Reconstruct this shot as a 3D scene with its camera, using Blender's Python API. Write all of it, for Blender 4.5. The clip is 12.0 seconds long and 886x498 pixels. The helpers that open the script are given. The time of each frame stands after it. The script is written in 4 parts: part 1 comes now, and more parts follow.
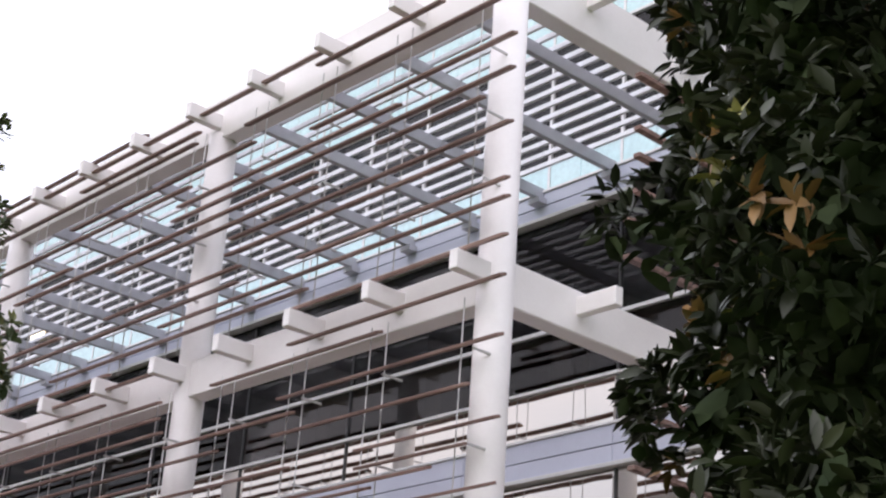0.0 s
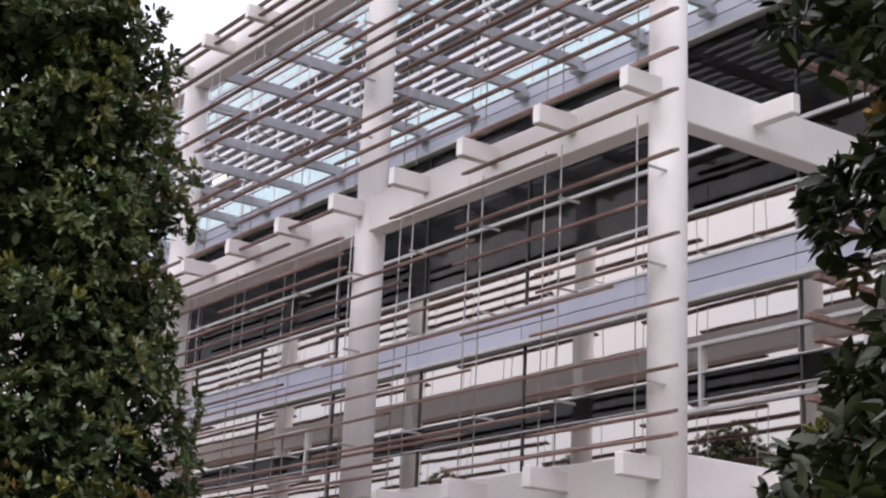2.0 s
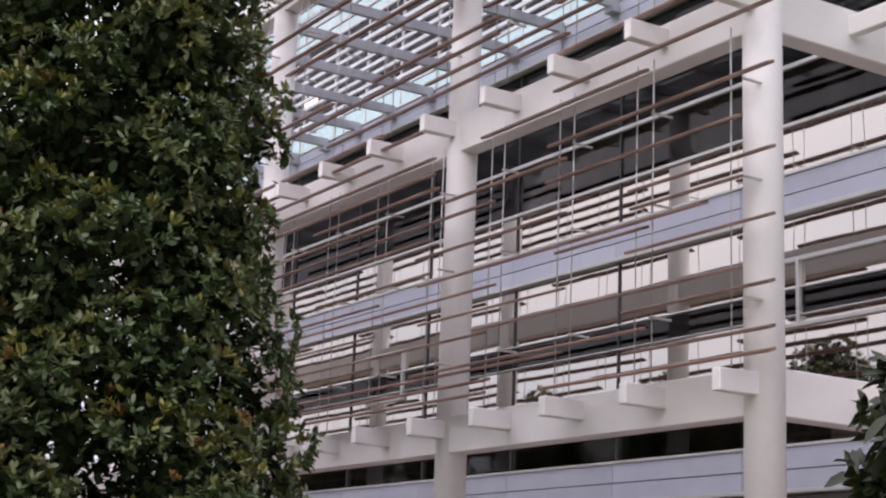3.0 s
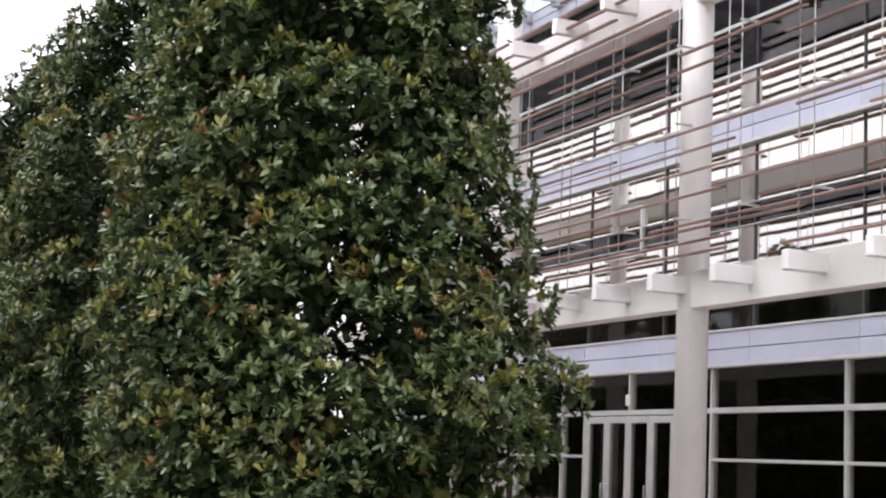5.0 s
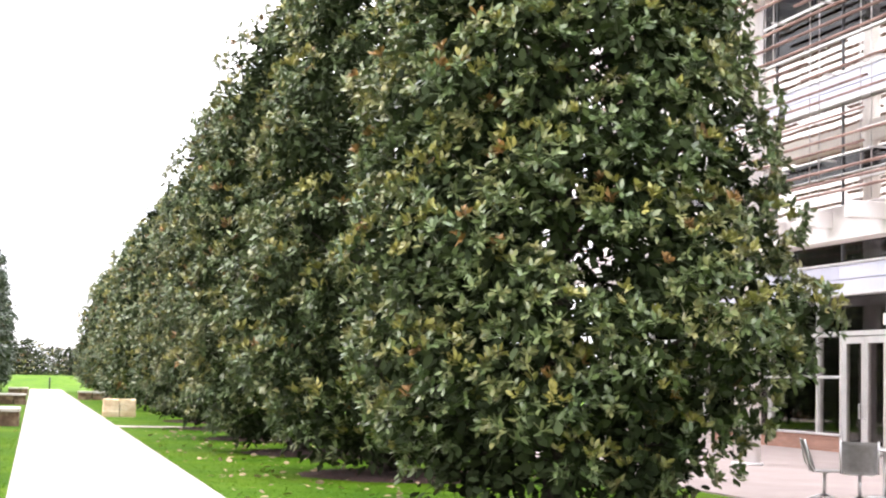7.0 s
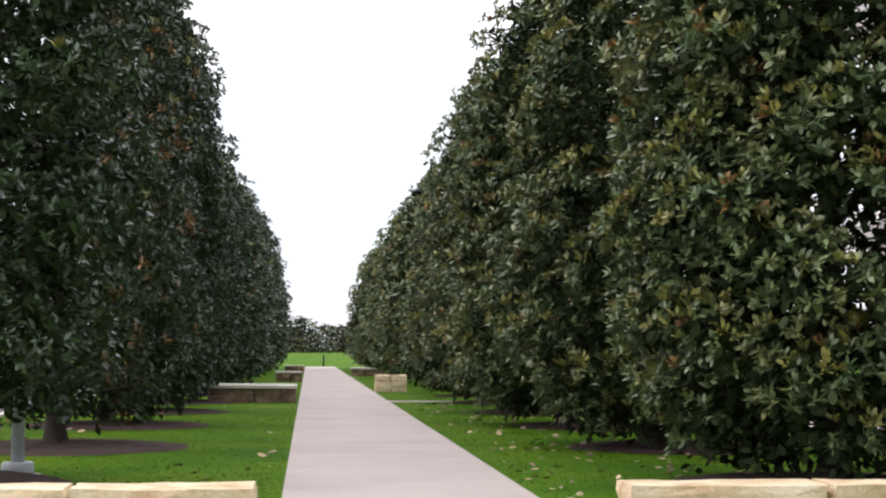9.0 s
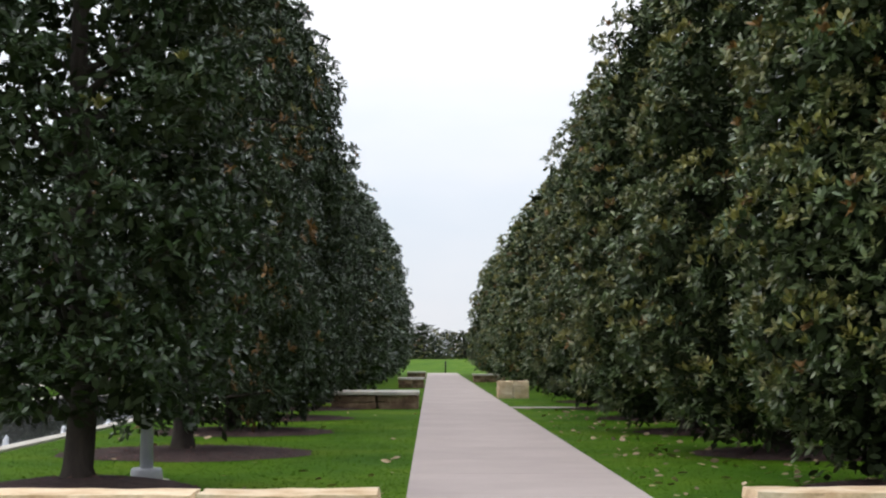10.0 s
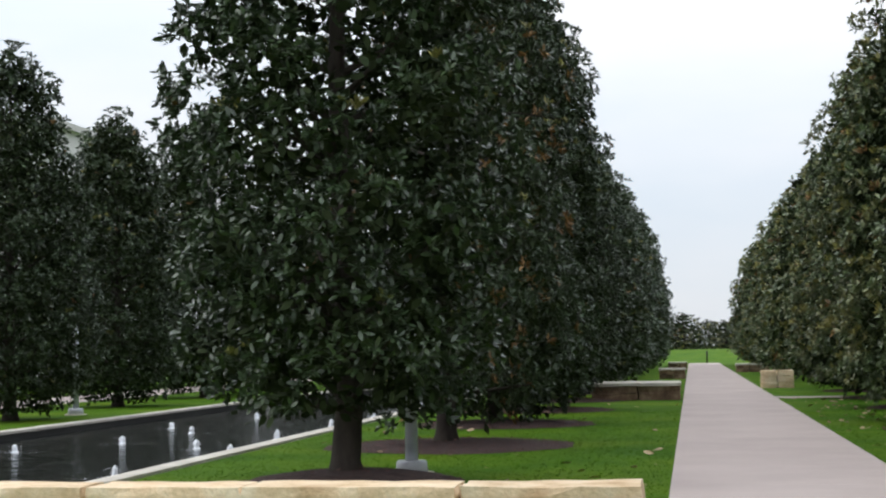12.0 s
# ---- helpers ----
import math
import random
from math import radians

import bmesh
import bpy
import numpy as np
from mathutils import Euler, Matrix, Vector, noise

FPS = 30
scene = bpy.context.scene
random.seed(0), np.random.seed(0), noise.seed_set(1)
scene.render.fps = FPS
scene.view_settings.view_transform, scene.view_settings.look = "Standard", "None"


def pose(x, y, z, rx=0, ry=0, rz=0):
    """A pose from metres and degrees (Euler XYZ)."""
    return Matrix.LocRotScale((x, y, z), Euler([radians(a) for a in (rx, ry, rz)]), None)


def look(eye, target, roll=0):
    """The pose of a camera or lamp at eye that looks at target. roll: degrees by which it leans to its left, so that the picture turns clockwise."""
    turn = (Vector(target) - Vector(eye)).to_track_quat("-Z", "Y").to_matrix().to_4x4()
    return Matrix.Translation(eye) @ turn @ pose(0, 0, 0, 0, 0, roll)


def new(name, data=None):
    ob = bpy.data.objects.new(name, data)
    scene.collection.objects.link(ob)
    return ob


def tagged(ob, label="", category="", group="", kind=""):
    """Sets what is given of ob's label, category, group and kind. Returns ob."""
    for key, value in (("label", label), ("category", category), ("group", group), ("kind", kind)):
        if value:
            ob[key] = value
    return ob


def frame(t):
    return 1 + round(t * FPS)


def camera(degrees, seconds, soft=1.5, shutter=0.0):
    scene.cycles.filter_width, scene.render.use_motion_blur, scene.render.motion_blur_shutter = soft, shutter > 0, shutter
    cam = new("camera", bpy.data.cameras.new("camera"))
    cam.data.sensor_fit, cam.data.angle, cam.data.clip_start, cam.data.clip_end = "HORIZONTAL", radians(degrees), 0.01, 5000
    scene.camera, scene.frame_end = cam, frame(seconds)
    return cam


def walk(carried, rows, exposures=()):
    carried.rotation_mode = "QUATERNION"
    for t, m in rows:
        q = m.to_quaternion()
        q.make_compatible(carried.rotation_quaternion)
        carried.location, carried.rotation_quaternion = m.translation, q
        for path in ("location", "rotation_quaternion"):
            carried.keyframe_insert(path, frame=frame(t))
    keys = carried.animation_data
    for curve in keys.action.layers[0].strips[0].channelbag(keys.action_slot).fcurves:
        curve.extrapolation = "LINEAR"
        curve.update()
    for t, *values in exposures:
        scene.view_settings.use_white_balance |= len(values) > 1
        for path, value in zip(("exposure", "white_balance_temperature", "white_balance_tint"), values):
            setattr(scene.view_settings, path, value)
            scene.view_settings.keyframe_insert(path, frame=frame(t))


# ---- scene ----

# ---------------------------------------------------------------- camera
cam = camera(31.3, 12.0, soft=2.2)
EYE = 1.6
ROWS = [
    (0.0, -42.92, 23.02, -3.74), (0.5, -41.11, 21.46, -3.76), (1.0, -39.44, 19.68, -3.48), (1.5, -37.68, 17.96, -2.97),
    (2.0, -35.79, 16.29, -2.52), (2.5, -34.04, 14.69, -2.25), (3.0, -32.23, 13.23, -2.28), (3.2, -31.38, 12.71, -2.35),
    (4.8, -24.37, 8.17, -2.32), (5.0, -23.51, 7.73, -2.39), (5.5, -21.45, 6.70, -2.36), (6.0, -19.22, 5.89, -2.07),
    (6.5, -16.91, 5.32, -1.60), (7.0, -14.47, 4.78, -1.35), (7.2, -13.46, 4.55, -1.30), (9.0, -4.86, 3.66, -0.27),
    (9.5, -2.44, 3.65, 0.01), (10.0, -0.46, 3.87, 0.0), (10.5, 1.53, 4.07, 0.15), (11.0, 4.06, 3.98, 0.54),
    (11.5, 6.66, 3.77, 0.79), (12.0, 8.90, 3.65, 0.88),
]
EXPOSURES = [(0.0, -0.25, 6350, 20), (3.2, -0.35, 6450, 23), (4.8, 0.32, 6450, 17), (5.5, 0.85, 6500, 18), (6.5, 1.4, 6650, 17), (7.2, 1.52, 6700, 18), (8.8, 0.25, 6550, 14), (9.5, -0.12, 6450, 13), (10.5, -0.3, 6400, 11), (12.0, -0.3, 6350, 10)]
walk(cam, [(t, pose(0, 0, EYE, 90 + p, r, y)) for t, y, p, r in ROWS], EXPOSURES)

# ---------------------------------------------------------------- sky and sun
SUN_AZ, SUN_EL = 266.0, 38.0   # compass degrees clockwise from +y
world = bpy.data.worlds.new("overcast_sky")
scene.world = world
world.use_nodes = True
wn = world.node_tree.nodes
wl = world.node_tree.links
wn.clear()
w_out = wn.new("ShaderNodeOutputWorld")
w_bg = wn.new("ShaderNodeBackground")
w_sky = wn.new("ShaderNodeTexSky")
w_sky.sky_type = "NISHITA"
w_sky.sun_disc = False
w_sky.sun_elevation = radians(SUN_EL)
w_sky.sun_rotation = radians(SUN_AZ)
w_tc = wn.new("ShaderNodeTexCoord")
w_map = wn.new("ShaderNodeMapping")
w_map.inputs["Scale"].default_value = (1.5, 1.5, 5.0)
w_noise = wn.new("ShaderNodeTexNoise")
w_noise.inputs["Scale"].default_value = 1.6
w_noise.inputs["Detail"].default_value = 5.0
w_ramp = wn.new("ShaderNodeValToRGB")
w_ramp.color_ramp.elements[0].position = 0.3
w_ramp.color_ramp.elements[0].color = (0.76, 0.84, 0.92, 1)
w_ramp.color_ramp.elements[1].position = 0.72
w_ramp.color_ramp.elements[1].color = (1.0, 0.99, 1.0, 1)
w_gain = wn.new("ShaderNodeMixRGB")
w_gain.blend_type = "MULTIPLY"
w_gain.inputs[0].default_value = 1.0
w_gain.inputs[2].default_value = (16.5, 16.5, 16.5, 1)
w_sep = wn.new("ShaderNodeSeparateXYZ")
w_lift = wn.new("ShaderNodeMath")
w_lift.operation = "MULTIPLY_ADD"
w_lift.use_clamp = False
w_lift.inputs[1].default_value = 18.5
w_lift.inputs[2].default_value = 11.2
w_pos = wn.new("ShaderNodeMath")
w_pos.operation = "MAXIMUM"
w_pos.inputs[1].default_value = 0.0
wl.new(w_tc.outputs["Generated"], w_sep.inputs[0])
wl.new(w_sep.outputs["Z"], w_pos.inputs[0])
wl.new(w_pos.outputs[0], w_lift.inputs[0])
wl.new(w_lift.outputs[0], w_gain.inputs[2])
w_mix = wn.new("ShaderNodeMixRGB")
w_mix.inputs[0].default_value = 0.9
w_bg.inputs["Strength"].default_value = 0.1
wl.new(w_tc.outputs["Generated"], w_map.inputs["Vector"])
wl.new(w_map.outputs["Vector"], w_noise.inputs["Vector"])
wl.new(w_noise.outputs["Fac"], w_ramp.inputs["Fac"])
wl.new(w_ramp.outputs["Color"], w_gain.inputs[1])
wl.new(w_sky.outputs["Color"], w_mix.inputs[1])
wl.new(w_gain.outputs["Color"], w_mix.inputs[2])
wl.new(w_mix.outputs["Color"], w_bg.inputs["Color"])
wl.new(w_bg.outputs["Background"], w_out.inputs["Surface"])

sun = new("sun", bpy.data.lights.new("sun", "SUN"))
sun.data.energy = 1.5
sun.data.angle = radians(70)
sun.data.color = (1.0, 0.96, 0.9)
_a, _e = radians(SUN_AZ), radians(SUN_EL)
sun.matrix_world = look((math.sin(_a) * math.cos(_e) * 50, math.cos(_a) * math.cos(_e) * 50, math.sin(_e) * 50), (0, 0, 0))


# ---------------------------------------------------------------- materials
def material(name, colors, rough=0.7, scale=4.0, fine=60.0, bump=0.15, bump_dist=0.01, metal=0.0, island=0.0, objrand=0.0, stretch=(1, 1, 1), spec=0.5, coat=0.0, speck=0.2, world_space=False):
    """Two-scale mottled material: a coarse blend of two colours, a fine grain and relief."""
    m = bpy.data.materials.new(name)
    m.use_nodes = True
    n, l = m.node_tree.nodes, m.node_tree.links
    b = n["Principled BSDF"]
    b.inputs["Roughness"].default_value = rough
    b.inputs["Metallic"].default_value = metal
    b.inputs["Specular IOR Level"].default_value = spec
    b.inputs["Coat Weight"].default_value = coat
    tc = n.new("ShaderNodeTexCoord")
    mp = n.new("ShaderNodeMapping")
    mp.inputs["Scale"].default_value = stretch
    l.new(n.new("ShaderNodeNewGeometry").outputs["Position"] if world_space else tc.outputs["Object"], mp.inputs["Vector"])
    big = n.new("ShaderNodeTexNoise")
    big.inputs["Scale"].default_value = scale
    big.inputs["Detail"].default_value = 6.0
    big.inputs["Roughness"].default_value = 0.6
    small = n.new("ShaderNodeTexNoise")
    small.inputs["Scale"].default_value = fine
    small.inputs["Detail"].default_value = 3.0
    l.new(mp.outputs["Vector"], big.inputs["Vector"])
    l.new(mp.outputs["Vector"], small.inputs["Vector"])
    ramp = n.new("ShaderNodeValToRGB")
    ramp.color_ramp.elements[0].position = 0.32
    ramp.color_ramp.elements[1].position = 0.68
    ramp.color_ramp.elements[0].color = (*colors[0], 1)
    ramp.color_ramp.elements[1].color = (*colors[-1], 1)
    if len(colors) > 2:
        e = ramp.color_ramp.elements.new(0.5)
        e.color = (*colors[1], 1)
    l.new(big.outputs["Fac"], ramp.inputs["Fac"])
    grain = n.new("ShaderNodeMapRange")
    grain.inputs["To Min"].default_value = 1.0 - speck
    grain.inputs["To Max"].default_value = 1.0 + speck
    l.new(small.outputs["Fac"], grain.inputs["Value"])
    last = grain.outputs["Result"]
    for amount, node, socket in ((island, "ShaderNodeNewGeometry", "Random Per Island"), (objrand, "ShaderNodeObjectInfo", "Random")):
        if amount:
            src = n.new(node)
            r = n.new("ShaderNodeMapRange")
            r.inputs["To Min"].default_value = 1.0 - amount
            r.inputs["To Max"].default_value = 1.0 + amount
            l.new(src.outputs[socket], r.inputs["Value"])
            mu = n.new("ShaderNodeMath")
            mu.operation = "MULTIPLY"
            l.new(last, mu.inputs[0])
            l.new(r.outputs["Result"], mu.inputs[1])
            last = mu.outputs[0]
    mul = n.new("ShaderNodeVectorMath")
    mul.operation = "SCALE"
    l.new(ramp.outputs["Color"], mul.inputs[0])
    l.new(last, mul.inputs["Scale"])
    l.new(mul.outputs["Vector"], b.inputs["Base Color"])
    if bump:
        bp = n.new("ShaderNodeBump")
        bp.inputs["Strength"].default_value = bump
        bp.inputs["Distance"].default_value = bump_dist
        l.new(small.outputs["Fac"], bp.inputs["Height"])
        l.new(bp.outputs["Normal"], b.inputs["Normal"])
    return m


def glass(name, tint, mirror, edge=1.5, sheen=(0.96, 0.94, 0.92), frit=None):
    """Window glass: a coated pane that mirrors by a fixed share and more at grazing angles, and lets the rest through tinted."""
    m = bpy.data.materials.new(name)
    m.use_nodes = True
    n, l = m.node_tree.nodes, m.node_tree.links
    n.clear()
    out = n.new("ShaderNodeOutputMaterial")
    tr = n.new("ShaderNodeBsdfDiffuse" if frit else "ShaderNodeBsdfTransparent")
    tr.inputs["Color"].default_value = (*(frit or tint), 1)
    gl = n.new("ShaderNodeBsdfGlossy")
    gl.inputs["Roughness"].default_value = 0.015
    gl.inputs["Color"].default_value = (*sheen, 1)
    fr = n.new("ShaderNodeFresnel")
    fr.inputs["IOR"].default_value = edge
    add = n.new("ShaderNodeMath")
    add.use_clamp = True
    add.inputs[1].default_value = mirror
    mix = n.new("ShaderNodeMixShader")
    noise_t = n.new("ShaderNodeTexNoise")
    noise_t.inputs["Scale"].default_value = 0.7
    tc = n.new("ShaderNodeTexCoord")
    bp = n.new("ShaderNodeBump")
    bp.inputs["Strength"].default_value = 0.06
    bp.inputs["Distance"].default_value = 0.05
    l.new(tc.outputs["Object"], noise_t.inputs["Vector"])
    l.new(noise_t.outputs["Fac"], bp.inputs["Height"])
    l.new(bp.outputs["Normal"], gl.inputs["Normal"])
    l.new(fr.outputs["Fac"], add.inputs[0])
    l.new(add.outputs[0], mix.inputs["Fac"])
    l.new(tr.outputs[0], mix.inputs[1])
    l.new(gl.outputs[0], mix.inputs[2])
    l.new(mix.outputs[0], out.inputs["Surface"])
    return m


M_WHITE = material("white_painted_steel", [(0.78, 0.735, 0.73), (0.86, 0.825, 0.82)], 0.5, 0.9, 35, 0.02, speck=0.04)
M_GREYST = material("grey_painted_steel", [(0.42, 0.42, 0.47), (0.52, 0.52, 0.57)], 0.45, 2, 40, 0.05, speck=0.05)
M_LOUVRE = material("pale_metal_louvre", [(0.70, 0.72, 0.76), (0.80, 0.81, 0.84)], 0.4, 3, 40, 0.04, speck=0.05)
M_WOOD = material("weathered_cedar", [(0.13, 0.072, 0.060), (0.21, 0.125, 0.105), (0.32, 0.21, 0.18)], 0.65, 2.5, 60, 0.3, objrand=0.22, stretch=(6, 0.6, 6))
M_ROD = material("galvanised_rod", [(0.45, 0.44, 0.44), (0.6, 0.58, 0.57)], 0.4, 6, 80, 0.05, metal=0.3)
M_LAV = material("lavender_metal_panel", [(0.50, 0.52, 0.63), (0.58, 0.60, 0.71)], 0.4, 0.8, 30, 0.02, objrand=0.06, speck=0.03)
M_FRAME = material("silver_aluminium", [(0.58, 0.58, 0.58), (0.70, 0.69, 0.68)], 0.35, 3, 60, 0.03, metal=0.25, speck=0.05)
M_MIRROR = glass("reflective_glass", (0.10, 0.11, 0.12), 0.58, 1.5, (1.0, 0.94, 0.86), (0.03, 0.028, 0.027))
M_CLEAR = glass("dark_clear_glass", (0.34, 0.33, 0.33), 0.02, 1.2)
M_SHOP = glass("shop_front_glass", (0.76, 0.74, 0.74), 0.02, 1.35)
M_CYAN = material("pale_cyan_glass_panel", [(0.48, 0.68, 0.70), (0.58, 0.76, 0.78)], 0.12, 0.7, 12, 0.02, coat=0.3)
# room surfaces coloured near black in place of unlit interior shade
M_DARK = material("unlit_interior", [(0.03, 0.028, 0.028), (0.07, 0.06, 0.055)], 0.8, 0.8, 20, 0.05)
M_PLASTER = material("interior_plaster", [(0.26, 0.24, 0.23), (0.34, 0.32, 0.30)], 0.8, 0.8, 20, 0.05)
M_JOINT = material("dark_glazing_joint", [(0.05, 0.05, 0.055), (0.09, 0.09, 0.095)], 0.6, 2, 40, 0.05)
M_CEIL = material("white_ceiling_board", [(0.62, 0.60, 0.58), (0.70, 0.68, 0.66)], 0.8, 0.8, 30, 0.05)
M_ROOF = material("roof_membrane", [(0.45, 0.44, 0.43), (0.55, 0.54, 0.53)], 0.9, 1, 40, 0.1)
M_BRICK = material("salmon_brick", [(0.36, 0.19, 0.14), (0.46, 0.27, 0.21)], 0.85, 6, 90, 0.3, objrand=0.15)
M_MORTAR = material("mortar", [(0.45, 0.40, 0.37), (0.52, 0.47, 0.44)], 0.95, 6, 120, 0.3)
M_PATIO = material("pink_concrete", [(0.27, 0.22, 0.205), (0.34, 0.28, 0.265)], 0.85, 0.8, 90, 0.12)
M_PATH = material("broom_concrete", [(0.395, 0.325, 0.300), (0.43, 0.36, 0.33), (0.465, 0.39, 0.36)], 0.85, 0.45, 110, 0.15, objrand=0.012, world_space=True)
M_GRASS = material("lawn_turf", [(0.030, 0.088, 0.002), (0.055, 0.122, 0.003), (0.090, 0.150, 0.006)], 0.9, 0.35, 30, 0.6, 0.03, spec=0.1)
M_BLADE = material("grass_blades", [(0.042, 0.112, 0.002), (0.080, 0.150, 0.004)], 0.8, 0.6, 10, 0, island=0.2, spec=0.1)
M_MULCH = material("bark_mulch", [(0.028, 0.014, 0.012), (0.070, 0.036, 0.031)], 0.95, 9, 45, 1.0, 0.03)
M_CHIP = material("bark_chip", [(0.07, 0.03, 0.026), (0.17, 0.085, 0.075)], 0.9, 9, 45, 0.3, island=0.5)
M_LIME = material("rough_limestone", [(0.46, 0.31, 0.17), (0.66, 0.50, 0.32), (0.74, 0.62, 0.45)], 0.9, 2.2, 28, 0.7, 0.02, objrand=0.10, world_space=True)
# brown limestone darkened so its colour carries the shade on the wall fronts
M_LIMED = material("shade_browned_limestone", [(0.08, 0.044, 0.027), (0.16, 0.10, 0.062), (0.32, 0.23, 0.15)], 0.9, 2.6, 28, 0.7, 0.02, objrand=0.2)
M_COPING = material("pale_stone_coping", [(0.46, 0.42, 0.36), (0.60, 0.56, 0.49)], 0.85, 2, 60, 0.2)
M_BASIN = material("dark_basin", [(0.012, 0.012, 0.012), (0.03, 0.03, 0.028)], 0.6, 2, 40, 0.1)
M_FOAM = material("water_foam", [(0.75, 0.78, 0.82), (0.9, 0.92, 0.95)], 0.35, 12, 60, 0.3)
M_BARK = material("grey_brown_bark", [(0.024, 0.018, 0.015), (0.055, 0.043, 0.036)], 0.95, 7, 50, 0.9, 0.02, stretch=(1, 1, 0.3))
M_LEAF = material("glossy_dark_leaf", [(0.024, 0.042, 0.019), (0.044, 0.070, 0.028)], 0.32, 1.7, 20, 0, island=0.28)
# eastern row: olive by leaf tone, and paler to carry the light from the west
M_OLIVE = material("glossy_lit_olive_leaf", [(0.052, 0.086, 0.034), (0.098, 0.132, 0.054), (0.215, 0.200, 0.082)], 0.32, 1.7, 20, 0, island=0.25)
# near tree's leaf colour darkened, as if seen against the light
M_SHADE = material("backlit_dark_leaf", [(0.014, 0.020, 0.008), (0.030, 0.036, 0.014)], 0.45, 0.8, 20, 0, island=0.3, spec=0.35)
# inner leaves: the crown's inside shade is put into their darker colour
M_INNER = material("shade_dark_inner_leaf", [(0.022, 0.034, 0.015), (0.040, 0.054, 0.022)], 0.8, 2.0, 20, 0, island=0.4, spec=0.12)
M_LEAFN = material("young_green_leaf", [(0.15, 0.165, 0.042), (0.25, 0.225, 0.065)], 0.4, 2.0, 20, 0, island=0.35)
M_LEAFB = material("rusty_leaf", [(0.14, 0.080, 0.026), (0.24, 0.13, 0.04)], 0.55, 2.0, 20, 0, island=0.4)
M_DRY = material("dry_fallen_leaf", [(0.16, 0.10, 0.05), (0.42, 0.33, 0.22)], 0.85, 6, 40, 0.1, island=0.5)
M_POLE = material("grey_pole_paint", [(0.40, 0.42, 0.45), (0.50, 0.52, 0.55)], 0.5, 4, 60, 0.05)
M_MESH = material("grey_mesh_fabric", [(0.20, 0.19, 0.18), (0.27, 0.26, 0.25)], 0.7, 10, 160, 0.2)
M_CHROME = material("brushed_aluminium", [(0.5, 0.5, 0.5), (0.6, 0.6, 0.6)], 0.3, 6, 80, 0.03, metal=0.8)
M_FAR = material("pale_far_facade", [(0.55, 0.54, 0.54), (0.64, 0.63, 0.62)], 0.8, 0.3, 8, 0.05)
M_PINE = material("far_tree_leaf", [(0.030, 0.044, 0.018), (0.075, 0.085, 0.036)], 0.6, 0.6, 6, 0, island=0.4)


def water_material():
    m = bpy.data.materials.new("dark_pool_water")
    m.use_nodes = True
    n, l = m.node_tree.nodes, m.node_tree.links
    b = n["Principled BSDF"]
    b.inputs["Base Color"].default_value = (0.012, 0.014, 0.013, 1)
    b.inputs["Roughness"].default_value = 0.1
    b.inputs["IOR"].default_value = 1.33
    tc = n.new("ShaderNodeTexCoord")
    t1 = n.new("ShaderNodeTexNoise")
    t1.inputs["Scale"].default_value = 3.2
    t1.inputs["Detail"].default_value = 4.0
    bp = n.new("ShaderNodeBump")
    bp.inputs["Strength"].default_value = 0.8
    bp.inputs["Distance"].default_value = 0.05
    l.new(tc.outputs["Object"], t1.inputs["Vector"])
    t2 = n.new("ShaderNodeTexNoise")
    t2.inputs["Scale"].default_value = 1.6
    t2.inputs["Detail"].default_value = 2.0
    ad = n.new("ShaderNodeMath")
    l.new(tc.outputs["Object"], t2.inputs["Vector"])
    l.new(t1.outputs["Fac"], ad.inputs[0])
    l.new(t2.outputs["Fac"], ad.inputs[1])
    l.new(ad.outputs[0], bp.inputs["Height"])
    l.new(bp.outputs["Normal"], b.inputs["Normal"])
    return m


M_WATER = water_material()


# ---------------------------------------------------------------- mesh helpers
def bm_box(bm, x0, y0, z0, x1, y1, z1, bevel=0.0):
    vs = [bm.verts.new(p) for p in ((x0, y0, z0), (x1, y0, z0), (x1, y1, z0), (x0, y1, z0), (x0, y0, z1), (x1, y0, z1), (x1, y1, z1), (x0, y1, z1))]
    fs = [bm.faces.new([vs[i] for i in q]) for q in ((0, 3, 2, 1), (4, 5, 6, 7), (0, 1, 5, 4), (1, 2, 6, 5), (2, 3, 7, 6), (3, 0, 4, 7))]
    if bevel:
        es = list({e for f in fs for e in f.edges})
        bmesh.ops.bevel(bm, geom=es, offset=bevel, segments=1, affect="EDGES")
    return bm


def box(x0, y0, z0, x1, y1, z1, bevel=0.0):
    return bm_box(bmesh.new(), x0, y0, z0, x1, y1, z1, bevel)


def bm_tube(bm, pts, radii, sides=12, caps=True):
    """A tapered tube along points."""
    rings = []
    for i, (p, r) in enumerate(zip(pts, radii)):
        p = Vector(p)
        a = Vector(pts[max(i - 1, 0)])
        b = Vector(pts[min(i + 1, len(pts) - 1)])
        d = (b - a).normalized()
        u = d.cross(Vector((0, 1, 0)) if abs(d.y) < 0.9 else Vector((1, 0, 0))).normalized()
        v = d.cross(u)
        rings.append([bm.verts.new(p + r * (math.cos(2 * math.pi * k / sides) * u + math.sin(2 * math.pi * k / sides) * v)) for k in range(sides)])
    for ra, rb in zip(rings, rings[1:]):
        for k in range(sides):
            f = bm.faces.new((ra[k], ra[(k + 1) % sides], rb[(k + 1) % sides], rb[k]))
            f.smooth = True
    if caps:
        bm.faces.new(rings[0][::-1])
        bm.faces.new(rings[-1])
    return bm


def tube(pts, radii, sides=12):
    return bm_tube(bmesh.new(), pts, radii, sides)


def finish(name, bm, mat):
    bmesh.ops.recalc_face_normals(bm, faces=bm.faces)
    me = bpy.data.meshes.new(name)
    bm.to_mesh(me)
    bm.free()
    for q in mat if isinstance(mat, (list, tuple)) else (mat,):
        me.materials.append(q)
    return me


